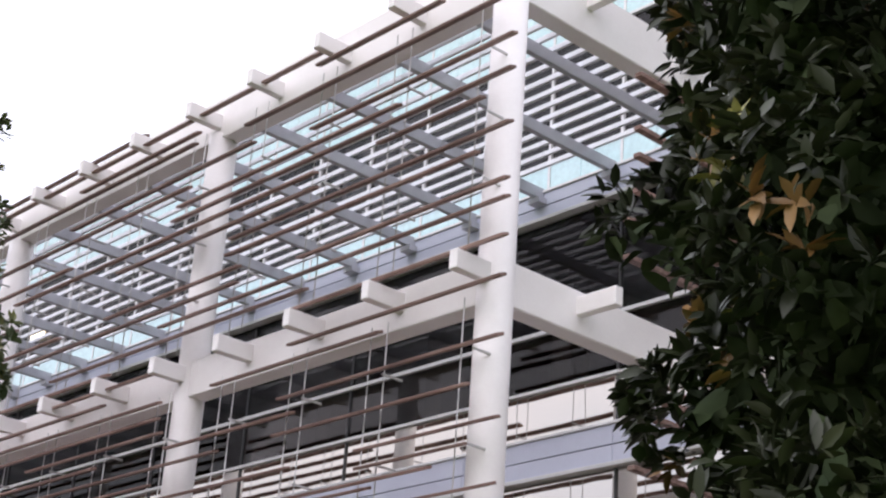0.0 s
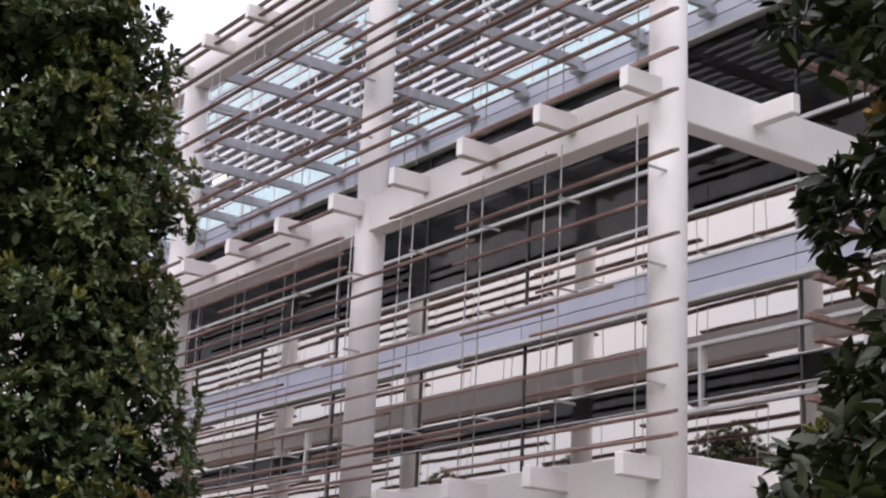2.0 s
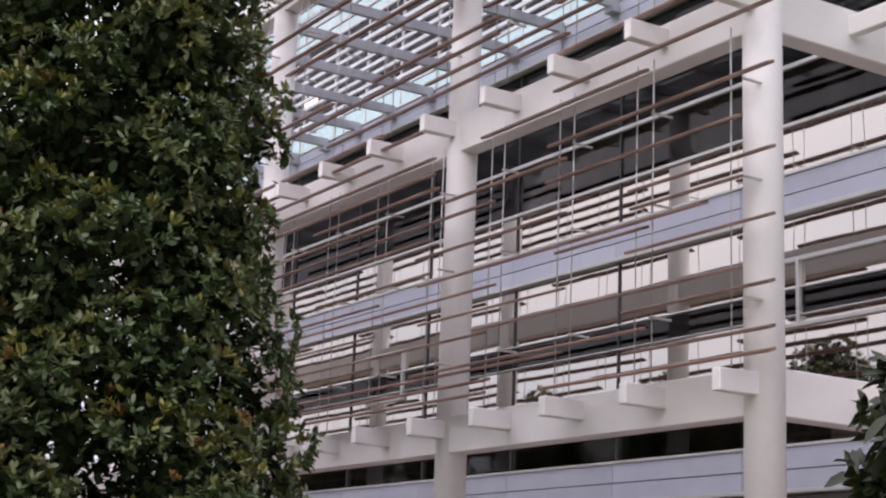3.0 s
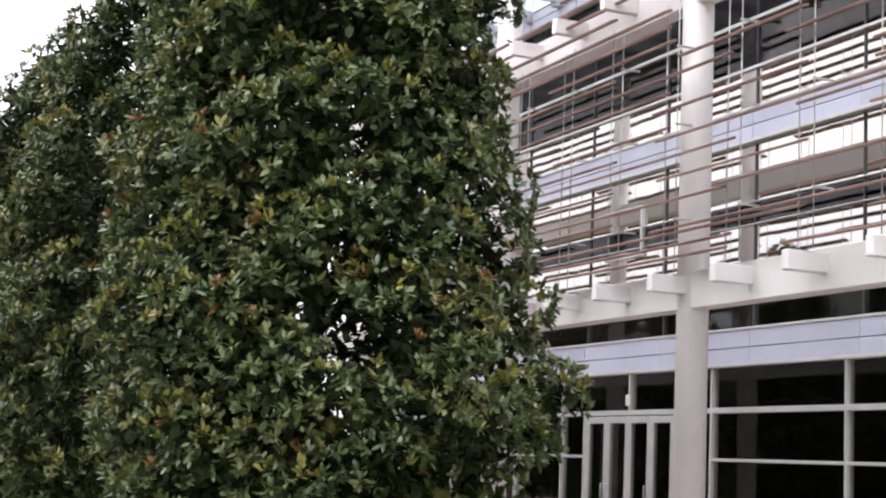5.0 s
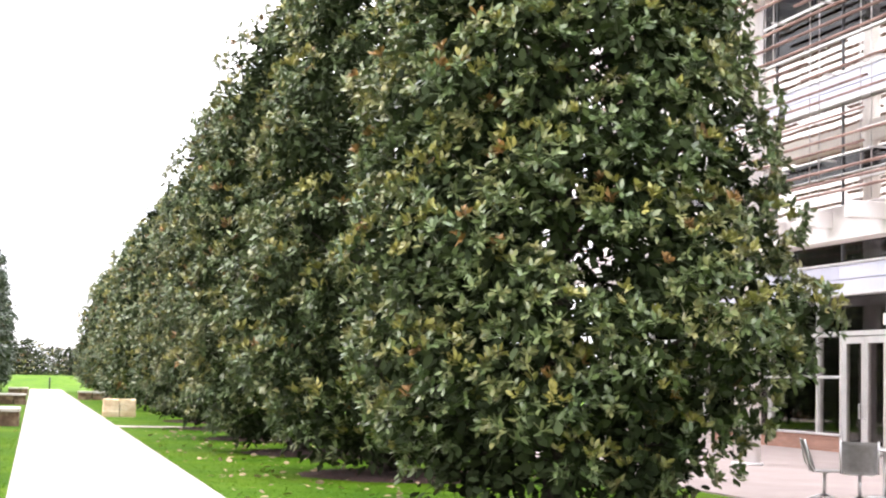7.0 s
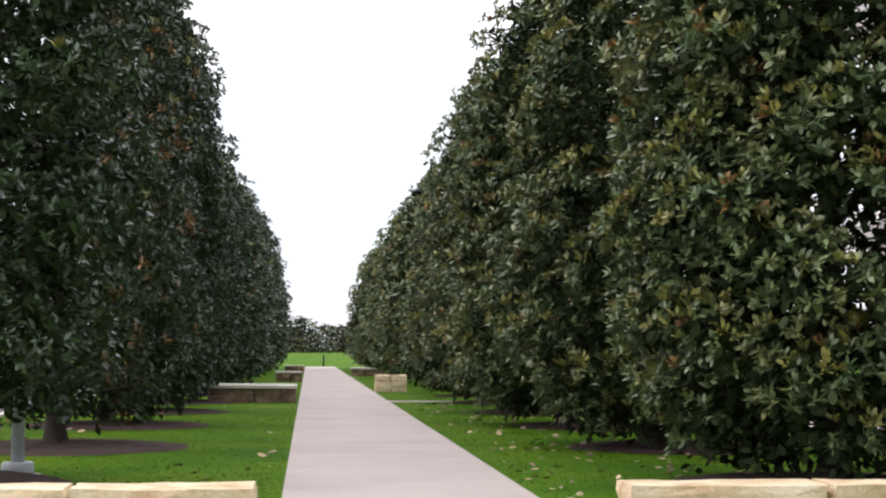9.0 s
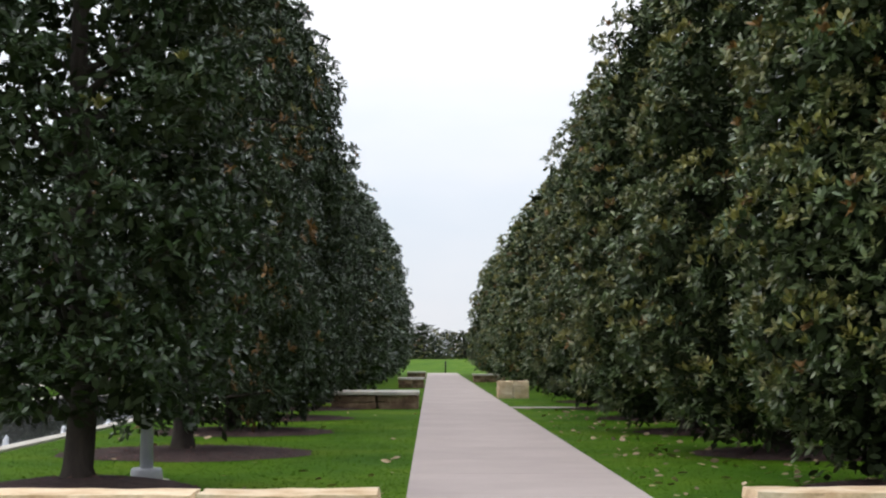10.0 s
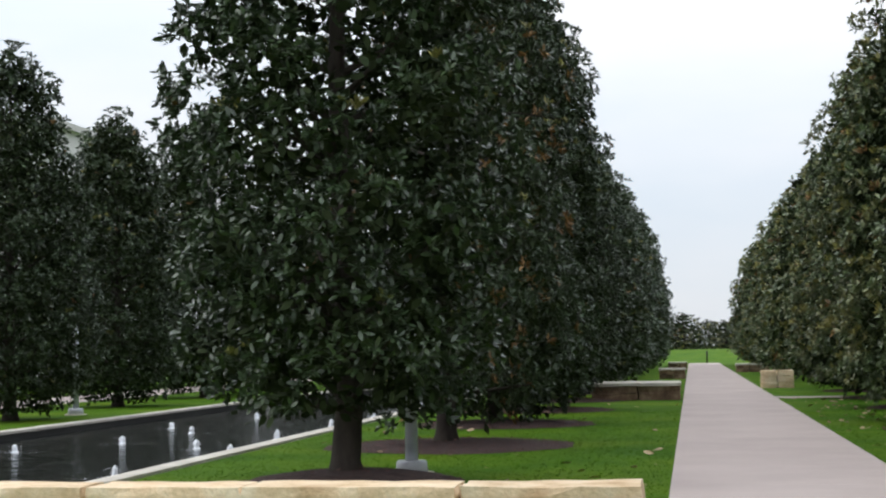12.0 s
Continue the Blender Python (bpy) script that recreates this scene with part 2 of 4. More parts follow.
def part(name, bm, mat, parent, label=""):
    me = bm if isinstance(bm, bpy.types.Mesh) else finish(name, bm, mat)
    ob = new(name, me)
    ob.parent = parent
    if label:
        tagged(ob, label)
    return ob


def thing(name, label, category, group="", kind="", at=(0, 0, 0)):
    ob = new(name)
    ob.empty_display_size = 0.2
    ob.location = at
    return tagged(ob, label, category, group, kind)


def solid(name, bm, mat, label, category, group="", kind=""):
    return tagged(new(name, finish(name, bm, mat)), label, category, group, kind)


def array_mesh(name, verts, faces, mats, index=None):
    """A mesh from numpy arrays of triangles."""
    me = bpy.data.meshes.new(name)
    me.vertices.add(len(verts))
    me.vertices.foreach_set("co", np.ascontiguousarray(verts, np.float32).ravel())
    me.loops.add(len(faces) * 3)
    me.loops.foreach_set("vertex_index", np.ascontiguousarray(faces, np.int32).ravel())
    me.polygons.add(len(faces))
    me.polygons.foreach_set("loop_start", np.arange(len(faces), dtype=np.int32) * 3)
    for q in mats:
        me.materials.append(q)
    if index is not None:
        me.polygons.foreach_set("material_index", np.ascontiguousarray(index, np.int32))
    me.update(calc_edges=True)
    me.validate()
    return me


# ---------------------------------------------------------------- ground, lawn, path
POOL = (-14.1, 14.0, -7.4, 64.0)
PATH_L, PATH_R, PATH_END = -0.27, 2.50, 148.0


def rise(y):
    """The far lawn lifts gently beyond the end of the path."""
    s = min(max((y - 149.0) / 45.0, 0.0), 1.0)
    return 1.15 * s * s * (3 - 2 * s)


def ground_sheet():
    bm = bmesh.new()
    xs = [-3000, -600, -150, -60, POOL[0], POOL[2], 0, 9, 30, 60, 150, 600, 3000]
    ys = [-3000, -600, -100, -20, 0, POOL[1], 30, POOL[3], 90, 120, 149, 156, 163, 170, 177, 184, 194, 260, 600, 3000]
    grid = [[bm.verts.new((x, y, rise(y))) for y in ys] for x in xs]
    for i in range(len(xs) - 1):
        for j in range(len(ys) - 1):
            if POOL[0] <= xs[i] < POOL[2] and POOL[1] <= ys[j] < POOL[3]:
                continue
            f = bm.faces.new((grid[i][j], grid[i + 1][j], grid[i + 1][j + 1], grid[i][j + 1]))
            f.smooth = True
    return bm


ground = solid("ground", ground_sheet(), M_GRASS, "mown green lawn around the walk and trees", "lawn", kind="structure")
path = thing("path", "pale grey straight concrete walk between two rows of trees", "path", kind="structure")
slab_meshes = {}
y = -6.0
while y < PATH_END - 0.1:
    length = min(3.05, PATH_END - y)
    key = round(length, 2)
    if key not in slab_meshes:
        slab_meshes[key] = finish("slab", box(PATH_L, 0.004, -0.1, PATH_R, length - 0.004, 0.02, 0.006), M_PATH)
    ob = part("slab", slab_meshes[key], None, path)
    ob.location = (0, y, 0)
    y += 3.05

patio = solid("pavement", box(10.0, -2, -0.1, 20.3, 58, 0.03), M_PATIO, "pinkish concrete patio along the glass front", "patio", kind="structure")


# ---------------------------------------------------------------- office building
# drawn in modules of 1.35 m; GR is the patio's level in modules
MODULE = 1.35
GR = EYE * (1 - 1 / MODULE)
X0, XW, XS = 10.6, 14.8, 10.15
COLS = [11.18 + 5.6 * k for k in range(6)]
Y_END = COLS[-1] + 1.2
Y_SOUTH = 2.0
office = thing("office_building", "white framed three storey office with wooden slat sunscreen and reflective glass", "building", at=(XW * MODULE, 20 * MODULE, 0.03))
office.scale = (MODULE, MODULE, MODULE)
OFF = Vector((XW, 20, GR))


def opart(name, bm, mat, label=""):
    ob = part(name, bm, mat, office, label)
    ob.matrix_parent_inverse = Matrix.Translation(-OFF)
    return ob


for yc in COLS:
    opart("column", tube([(X0, yc, GR), (X0, yc, 11.3)], [0.2, 0.2], 28), M_WHITE)
    opart("column_base", tube([(X0, yc, GR), (X0, yc, GR + 0.04)], [0.24, 0.24], 24), M_FRAME)
for zb, zt in ((3.60, 4.07), (7.50, 8.0), (11.22, 11.88)):
    for ya, yb in zip(COLS, COLS[1:] + [Y_END]):
        opart("beam", box(X0 - 0.13, ya + 0.004, zb, X0 + 0.13, yb - 0.004, zt, 0.012), M_WHITE)
    opart("return_beam", box(X0 + 0.10, COLS[0] - 0.13, zb, XW - 0.05, COLS[0] + 0.13, zt, 0.012), M_WHITE)
    opart("bracket", box(X0 + 1.1, COLS[0] - 0.70, zt - 0.30, X0 + 1.22, COLS[0] - 0.12, zt - 0.08, 0.01), M_WHITE)
    opart("bracket", box(X0 + 2.9, COLS[0] - 0.70, zt - 0.30, X0 + 3.02, COLS[0] - 0.12, zt - 0.08, 0.01), M_WHITE)

bracket_mesh = finish("bracket", box(-0.66, -0.06, -0.10, -0.12, 0.06, 0.12, 0.01), M_WHITE)
for zc in (3.88, 7.80, 11.47):
    yb = COLS[0] - 0.04
    while yb < Y_END:
        b = opart("bracket", bracket_mesh, None)
        b.location = (X0, yb, zc)
        yb += 1.40

# wooden slats: height, first and last y, read along the first bays
SLATS = [
    (8.01, 10.60, 14.21), (7.57, 10.60, 14.10), (6.93, 10.59, 14.19), (6.50, 11.03, 14.21), (7.37, 12.47, 15.59),
    (6.08, 10.58, 12.70), (6.72, 13.91, 16.46), (5.88, 11.03, 12.67), (5.72, 11.53, 16.96), (5.42, 10.59, 12.75),
    (5.64, 12.45, 14.00), (4.98, 11.05, 15.64), (4.78, 10.60, 12.79), (4.57, 12.49, 17.07), (4.35, 10.60, 12.78),
    (4.13, 10.60, 14.25), (6.95, 16.64, 19.96), (5.85, 16.72, 19.75), (6.08, 13.90, 17.04), (5.62, 18.06, 21.09),
    (5.47, 15.28, 22.20), (5.21, 13.89, 16.91), (4.92, 15.47, 22.10), (4.50, 13.92, 20.82), (4.20, 15.42, 20.83),
]
SLATS_UPPER = [
    (11.45, 13.95, 22.37), (11.20, 16.70, 19.76), (11.28, 11.85, 14.14), (10.92, 10.70, 15.57), (10.38, 10.62, 14.12),
    (9.96, 10.62, 14.0), (9.75, 11.06, 12.79), (9.31, 10.61, 15.6), (8.66, 10.62, 14.1), (8.44, 10.60, 17.0),
    (10.15, 12.47, 16.96), (9.10, 11.10, 15.65), (11.62, 18.10, 22.33), (8.22, 13.9, 19.7), (9.53, 13.9, 18.3),
]
slats = SLATS + SLATS_UPPER
rng = random.Random(7)
z = 4.13
while z < 11.5:
    if not (3.55 < z < 4.05):
        y = 15.5 + rng.choice((0, 1.4, 2.8)) if z < 8.1 else 14.1 + rng.choice((0, 1.4, 2.8, 4.2))
        while y < Y_END - 1.5:
            n = rng.choice((2, 2, 3, 4, 5))
            y1 = min(y + 1.4 * n + 0.15, Y_END)
            clash = any(abs(zz - z) < 0.12 and a < y1 and b > y for zz, a, b in slats)
            if not clash and rng.random() < 0.92:
                slats.append((round(z, 3), y - 0.15, y1))
            y = y1 + rng.choice((0.0, 1.4, 2.8))
    z += 0.216
for z, ya, yb in slats:
    # planks pitched outwards, the outer edge lower
    bm = box(-0.052, ya, -0.017, 0.052, yb, 0.017, 0.005)
    bmesh.ops.transform(bm, matrix=Matrix.Translation((XS, 0, z)) @ Matrix.Rotation(radians(-20), 4, "Y"), verts=bm.verts)
    opart("slat", bm, M_WOOD)
for z in (4.35, 4.78, 5.42, 5.64, 6.08, 6.7, 6.93, 8.44, 8.9, 9.31, 9.75, 10.1, 10.8):
    opart("return_slat", box(12.1 + rng.choice((0, 0.15)), COLS[0] - 0.52, z - 0.03, XW - 0.2 - rng.choice((0, 0.8)), COLS[0] - 0.42, z + 0.03, 0.006), M_WOOD)

# thin hanger rods in pairs behind the slats with short ties
k = 0
y = COLS[0] + 0.0
while y < Y_END:
    for dy in ((-0.13, 0.14) if k else (0.07,)):
        for za, zb in ((4.05, 7.5), (8.0, 11.2)):
            opart("hanger_rod", tube([(XS + 0.09, y + dy, za), (XS + 0.09, y + dy, zb)], [0.008, 0.008], 6), M_ROD)
    for z in (4.7, 5.9, 6.9, 8.8, 9.6, 10.4):
        opart("tie_bar", box(XS + 0.06, y - 0.14, z - 0.012, X0 - 0.1, y - 0.12, z + 0.012), M_ROD)
    k += 1
    y += 1.40

# trellis roof between the screen and the wall
y = COLS[0] + 0.7
while y < Y_END:
    opart("trellis_beam", box(X0 + 0.13, y - 0.045, 11.24, XW, y + 0.045, 11.42, 0.01), M_GREYST)
    opart("trellis_seat", box(XW - 0.22, y - 0.11, 11.15, XW - 0.02, y + 0.11, 11.236), M_GREYST)
    y += 1.40
for ya, yb in zip(COLS, COLS[1:] + [Y_END]):
    x = X0 + 0.40
    while x < XW - 0.5:
        opart("louvre", box(x - 0.022, ya + 0.01, 11.425, x + 0.022, yb - 0.01, 11.50, 0.006), M_LOUVRE)
        x += 0.25

# wall: bands of panels, panes and frames from the ground up
GF_MULL = [28.12, 30.2, 33.5, 36.8] + [22.75 - 3.6 * k for k in range(6)]


def band(z0, z1, proud, mat, name, step, line=True, start=Y_SOUTH):
    y = start
    while y < Y_END - 0.05:
        y1 = min(y + step, Y_END)
        if line:
            zm = z0 + 0.47 * (z1 - z0)
            opart(name, box(XW - proud, y + 0.005, z0, XW + 0.12, y1 - 0.005, zm - 0.008, 0.004), mat)
            opart(name, box(XW - proud, y + 0.005, zm + 0.008, XW + 0.12, y1 - 0.005, z1, 0.004), mat)
        else:
            opart(name, box(XW - proud, y + 0.005, z0, XW + 0.12, y1 - 0.005, z1, 0.004), mat)
        y = y1


for z0, z1 in ((3.42, 3.95), (7.12, 7.62), (10.96, 11.34)):
    band(z0, z1, 0.06, M_LAV, "spandrel_panel", 2.8)
    opart("drip_edge", box(XW - 0.10, Y_SOUTH, z0 - 0.06, XW + 0.1, Y_END, z0 - 0.004, 0.006), M_FRAME)
    opart("drip_edge", box(XW - 0.09, Y_SOUTH, z1 + 0.004, XW + 0.1, Y_END, z1 + 0.045, 0.006), M_FRAME)


def glazing(z0, z1, mat, step, start=Y_SOUTH):
    y = start
    while y < Y_END - 0.05:
        y1 = min(y + step, Y_END)
        g = opart("pane", box(XW + 0.03, y + 0.012, z0 + 0.01, XW + 0.045, y1 - 0.012, z1 - 0.01), mat)
        g.visible_shadow = False
        y = y1


def transom(z, h=0.05, ya=Y_SOUTH, yb=Y_END):
    opart("transom", box(XW - 0.02, ya, z - h / 2, XW + 0.08, yb, z + h / 2, 0.005), M_FRAME)


# second storey
glazing(4.0, 4.42, M_SHOP, 2.8)
glazing(4.45, 5.69, M_MIRROR, 2.8)
transom(4.435, 0.03)
glazing(5.71, 6.06, M_CLEAR, 2.8)
glazing(6.08, 7.05, M_MIRROR, 2.8)
transom(5.70, 0.02)
transom(6.07, 0.02)
# frames of the opening lights
for ya, yb in ((12.15, 14.95), (14.95, 16.0), (25.2, 26.6)):
    for z in (5.57, 6.46):
        opart("casement_frame", box(XW - 0.03, ya + 0.03, z - 0.03, XW + 0.06, yb - 0.03, z + 0.03, 0.005), M_FRAME)
    opart("casement_frame", box(XW - 0.035, ya - 0.028, 5.54, XW + 0.06, ya + 0.028, 6.49, 0.005), M_FRAME)
# third storey
glazing(7.67, 8.33, M_MIRROR, 2.8)
glazing(8.38, 10.88, M_CLEAR, 2.8)
transom(8.355)
transom(9.20, 0.06)
# roof storey behind the trellis
band(11.40, 11.80, 0.0, M_CYAN, "cyan_panel", 1.4, False, COLS[0])
glazing(11.85, 13.75, M_CLEAR, 1.4, COLS[0])
band(13.80, 15.2, 0.0, M_CYAN, "cyan_panel", 1.4, False, COLS[0])
transom(11.825, 0.05, COLS[0])
transom(13.775, 0.05, COLS[0])
y = Y_SOUTH
while y < Y_END:
    for za, zb in ((4.0, 7.05), (7.67, 10.88), (11.40, 15.2)):
        if (za > 11 and y > COLS[0]) or za < 11 and int(round((y - Y_SOUTH) / 1.4)) % 2 == 0:
            w = 0.022 if za > 11 else 0.009
            opart("mullion", box(XW + (0.0 if za < 11 else -0.015), y - w, za, XW + 0.09, y + w, zb), M_FRAME if za > 11 else M_JOINT)
    y += 1.4

# ground storey: brick plinth, shop-front glazing, two pairs of doors
DOOR_A, DOOR_B = 23.90, 27.06
for ya, yb in ((Y_SOUTH, 22.75), (DOOR_B, Y_END)):
    opart("plinth", box(XW + 0.0, ya, GR, XW + 0.25, yb, GR + 0.30), M_MORTAR)
    opart("sill", box(XW - 0.06, ya, GR + 0.304, XW + 0.2, yb, GR + 0.34, 0.006), M_FRAME)
opart("ground_pane", box(XW + 0.03, DOOR_B, GR + 0.34, XW + 0.045, Y_END, 3.34), M_SHOP).visible_shadow = False
opart("ground_pane", box(XW + 0.03, Y_SOUTH, GR + 0.34, XW + 0.045, 22.75, 3.34), M_SHOP).visible_shadow = False
opart("ground_pane", box(XW + 0.03, 22.75, GR + 0.02, XW + 0.045, DOOR_A, 3.34), M_SHOP).visible_shadow = False
opart("ground_pane", box(XW + 0.03, DOOR_A, 2.70, XW + 0.045, DOOR_B, 3.34), M_SHOP).visible_shadow = False
for yb in GF_MULL:
    if Y_SOUTH < yb < Y_END:
        opart("mullion", box(XW - 0.03, yb - 0.03, GR + 0.34, XW + 0.1, yb + 0.03, 3.36, 0.005), M_FRAME)
opart("mullion", box(XW - 0.03, 25.45, 2.70, XW + 0.1, 25.51, 3.36, 0.005), M_FRAME)
transom(2.65, 0.09)
transom(1.83, 0.05, DOOR_B, Y_END)
transom(1.83, 0.05, Y_SOUTH, 22.75)


def door(y0, y1, hinge_low):
    d = opart("door", box(XW - 0.04, y0 + 0.01, GR + 0.02, XW + 0.01, y0 + 0.11, 2.58, 0.005), M_FRAME)
    bits = (("stile", box(XW - 0.04, y1 - 0.11, GR + 0.02, XW + 0.01, y1 - 0.01, 2.58, 0.005), M_FRAME),
            ("rail", box(XW - 0.04, y0 + 0.114, 2.46, XW + 0.01, y1 - 0.114, 2.58, 0.005), M_FRAME),
            ("rail", box(XW - 0.04, y0 + 0.114, GR + 0.02, XW + 0.01, y1 - 0.114, GR + 0.17, 0.005), M_FRAME),
            ("pane", box(XW - 0.02, y0 + 0.115, GR + 0.172, XW - 0.008, y1 - 0.115, 2.458), M_SHOP))
    for nm, bm, mat in bits:
        part(nm, bm, mat, d)
    yh = (y1 - 0.06) if hinge_low else (y0 + 0.06)
    bm = bmesh.new()
    bm_tube(bm, [(XW - 0.04, yh, GR + 0.66), (XW - 0.11, yh, GR + 0.66), (XW - 0.11, yh, GR + 0.92), (XW - 0.04, yh, GR + 0.92)], [0.013] * 4, 8)
    part("door_handle", bm, M_CHROME, d)


for ya, low in ((23.90, True), (24.69, False), (25.48, True), (26.27, False)):
    door(ya, ya + 0.79, low)
opart("door_frame", box(XW - 0.06, DOOR_B, GR, XW + 0.06, DOOR_B + 0.10, 2.62, 0.006), M_FRAME)
opart("door_frame", box(XW - 0.06, DOOR_A - 0.1, GR, XW + 0.06, DOOR_A, 2.62, 0.006), M_FRAME)
opart("door_sign", box(XW - 0.05, 25.42, 2.78, XW - 0.035, 25.58, 2.98), M_WHITE)

def lamp_material():
    m = bpy.data.materials.new("warm_lit_panel")
    m.use_nodes = True
    b = m.node_tree.nodes["Principled BSDF"]
    b.inputs["Base Color"].default_value = (0.9, 0.8, 0.6, 1)
    b.inputs["Emission Color"].default_value = (1.0, 0.86, 0.6, 1)
    b.inputs["Emission Strength"].default_value = 2.0
    return m


opart("wall_lamp", box(XW - 0.09, 29.35, 12.42, XW - 0.02, 29.85, 12.58, 0.01), lamp_material())
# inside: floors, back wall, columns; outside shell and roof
# upper slabs and back wall take the dark colour that stands for unlit rooms
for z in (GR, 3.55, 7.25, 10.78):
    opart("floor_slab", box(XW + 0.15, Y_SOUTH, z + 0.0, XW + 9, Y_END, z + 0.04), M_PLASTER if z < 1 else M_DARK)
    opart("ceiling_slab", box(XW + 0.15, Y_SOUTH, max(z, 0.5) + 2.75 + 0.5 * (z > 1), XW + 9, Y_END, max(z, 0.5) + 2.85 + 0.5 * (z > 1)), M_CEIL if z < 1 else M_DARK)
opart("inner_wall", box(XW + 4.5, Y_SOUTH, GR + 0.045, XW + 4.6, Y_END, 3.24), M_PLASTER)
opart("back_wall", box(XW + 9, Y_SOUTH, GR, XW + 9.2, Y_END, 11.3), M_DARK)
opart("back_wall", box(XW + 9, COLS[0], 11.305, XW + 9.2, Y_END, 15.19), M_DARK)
opart("end_wall", box(XW, Y_SOUTH - 0.3, GR, XW + 9.2, Y_SOUTH, 11.3), M_WHITE)
opart("end_wall", box(XW + 0.1, COLS[0] - 0.3, 11.34, XW + 9.0, COLS[0] - 0.02, 15.2), M_WHITE)
opart("roof", box(XW - 0.05, Y_SOUTH - 0.3, 11.345, XW + 9.2, COLS[0] - 0.31, 11.6), M_ROOF)
opart("end_wall", box(XW, Y_END, GR, XW + 9.2, Y_END + 0.3, 15.2), M_WHITE)
opart("roof", box(XW - 0.1, COLS[0] - 0.3, 15.2, XW + 9.2, Y_END + 0.3, 15.5), M_ROOF)
for yc in COLS:
    for dy in (0, 2.8):
        opart("inner_column", box(XW + 1.2, yc + dy + 1.2, GR + 0.045, XW + 1.6, yc + dy + 1.6, 10.7), M_PLASTER)


# ---------------------------------------------------------------- trees
def crown_radius(u):
    """Share of the full radius at the share u of the crown's height: broad low down, a narrowing column above."""
    pts = ((0.0, 0.66), (0.06, 0.88), (0.18, 1.0), (0.4, 0.93), (0.6, 0.82), (0.78, 0.68), (0.9, 0.47), (1.0, 0.08))
    for (a, ra), (b, rb) in zip(pts, pts[1:]):
        if u <= b:
            return ra + (rb - ra) * (u - a) / (b - a)
    return 0.08


def leaf_arrays(rs, base, axis, length, width, fine):
    """Folded leaves: base points, directions, lengths. Four triangles each, or two."""
    n = len(base)
    axis = axis / np.linalg.norm(axis, axis=1, keepdims=True)
    ref = rs.normal(size=(n, 3)) * 0.5 + np.array([0, 0, 1.0])
    side = np.cross(axis, ref)
    side /= np.linalg.norm(side, axis=1, keepdims=True) + 1e-9
    up = np.cross(side, axis)
    L, W = length[:, None], width[:, None]
    droop = rs.uniform(-0.05, 0.22, (n, 1))
    tip = base + axis * L - up * L * droop
    mid = base + axis * L * 0.52
    left = mid + side * W + up * W * 0.35
    right = mid - side * W + up * W * 0.35
    if fine == 2:
        m1, m2 = base + axis * L * 0.33, base + axis * L * 0.70 - up * L * droop * 0.35
        pts = [base, tip, m1, m2, m1 + side * W * 0.95 + up * W * 0.3, m2 + side * W * 0.8 + up * W * 0.25, m1 - side * W * 0.95 + up * W * 0.3, m2 - side * W * 0.8 + up * W * 0.25]
        verts = np.stack(pts, 1).reshape(-1, 3)
        tri = np.array([[0, 2, 4], [2, 5, 4], [2, 3, 5], [3, 1, 5], [0, 6, 2], [2, 6, 7], [2, 7, 3], [3, 7, 1]])
        k = 8
    elif fine:
        m1, m2 = base + axis * L * 0.38, base + axis * L * 0.74 - up * L * droop * 0.4
        verts = np.stack([base, m1 + side * W, m2 + side * W * 0.85, tip, m2 - side * W * 0.85, m1 - side * W], 1).reshape(-1, 3)
        tri = np.array([[0, 5, 1], [1, 5, 4], [1, 4, 2], [2, 4, 3]])
        k = 6
    else:
        verts = np.stack([base, left, right, tip], 1).reshape(-1, 3)
        tri = np.array([[0, 3, 1], [0, 2, 3]])
        k = 4
    faces = (np.arange(n)[:, None, None] * k + tri[None]).reshape(-1, 3)
    return verts, faces, len(tri)


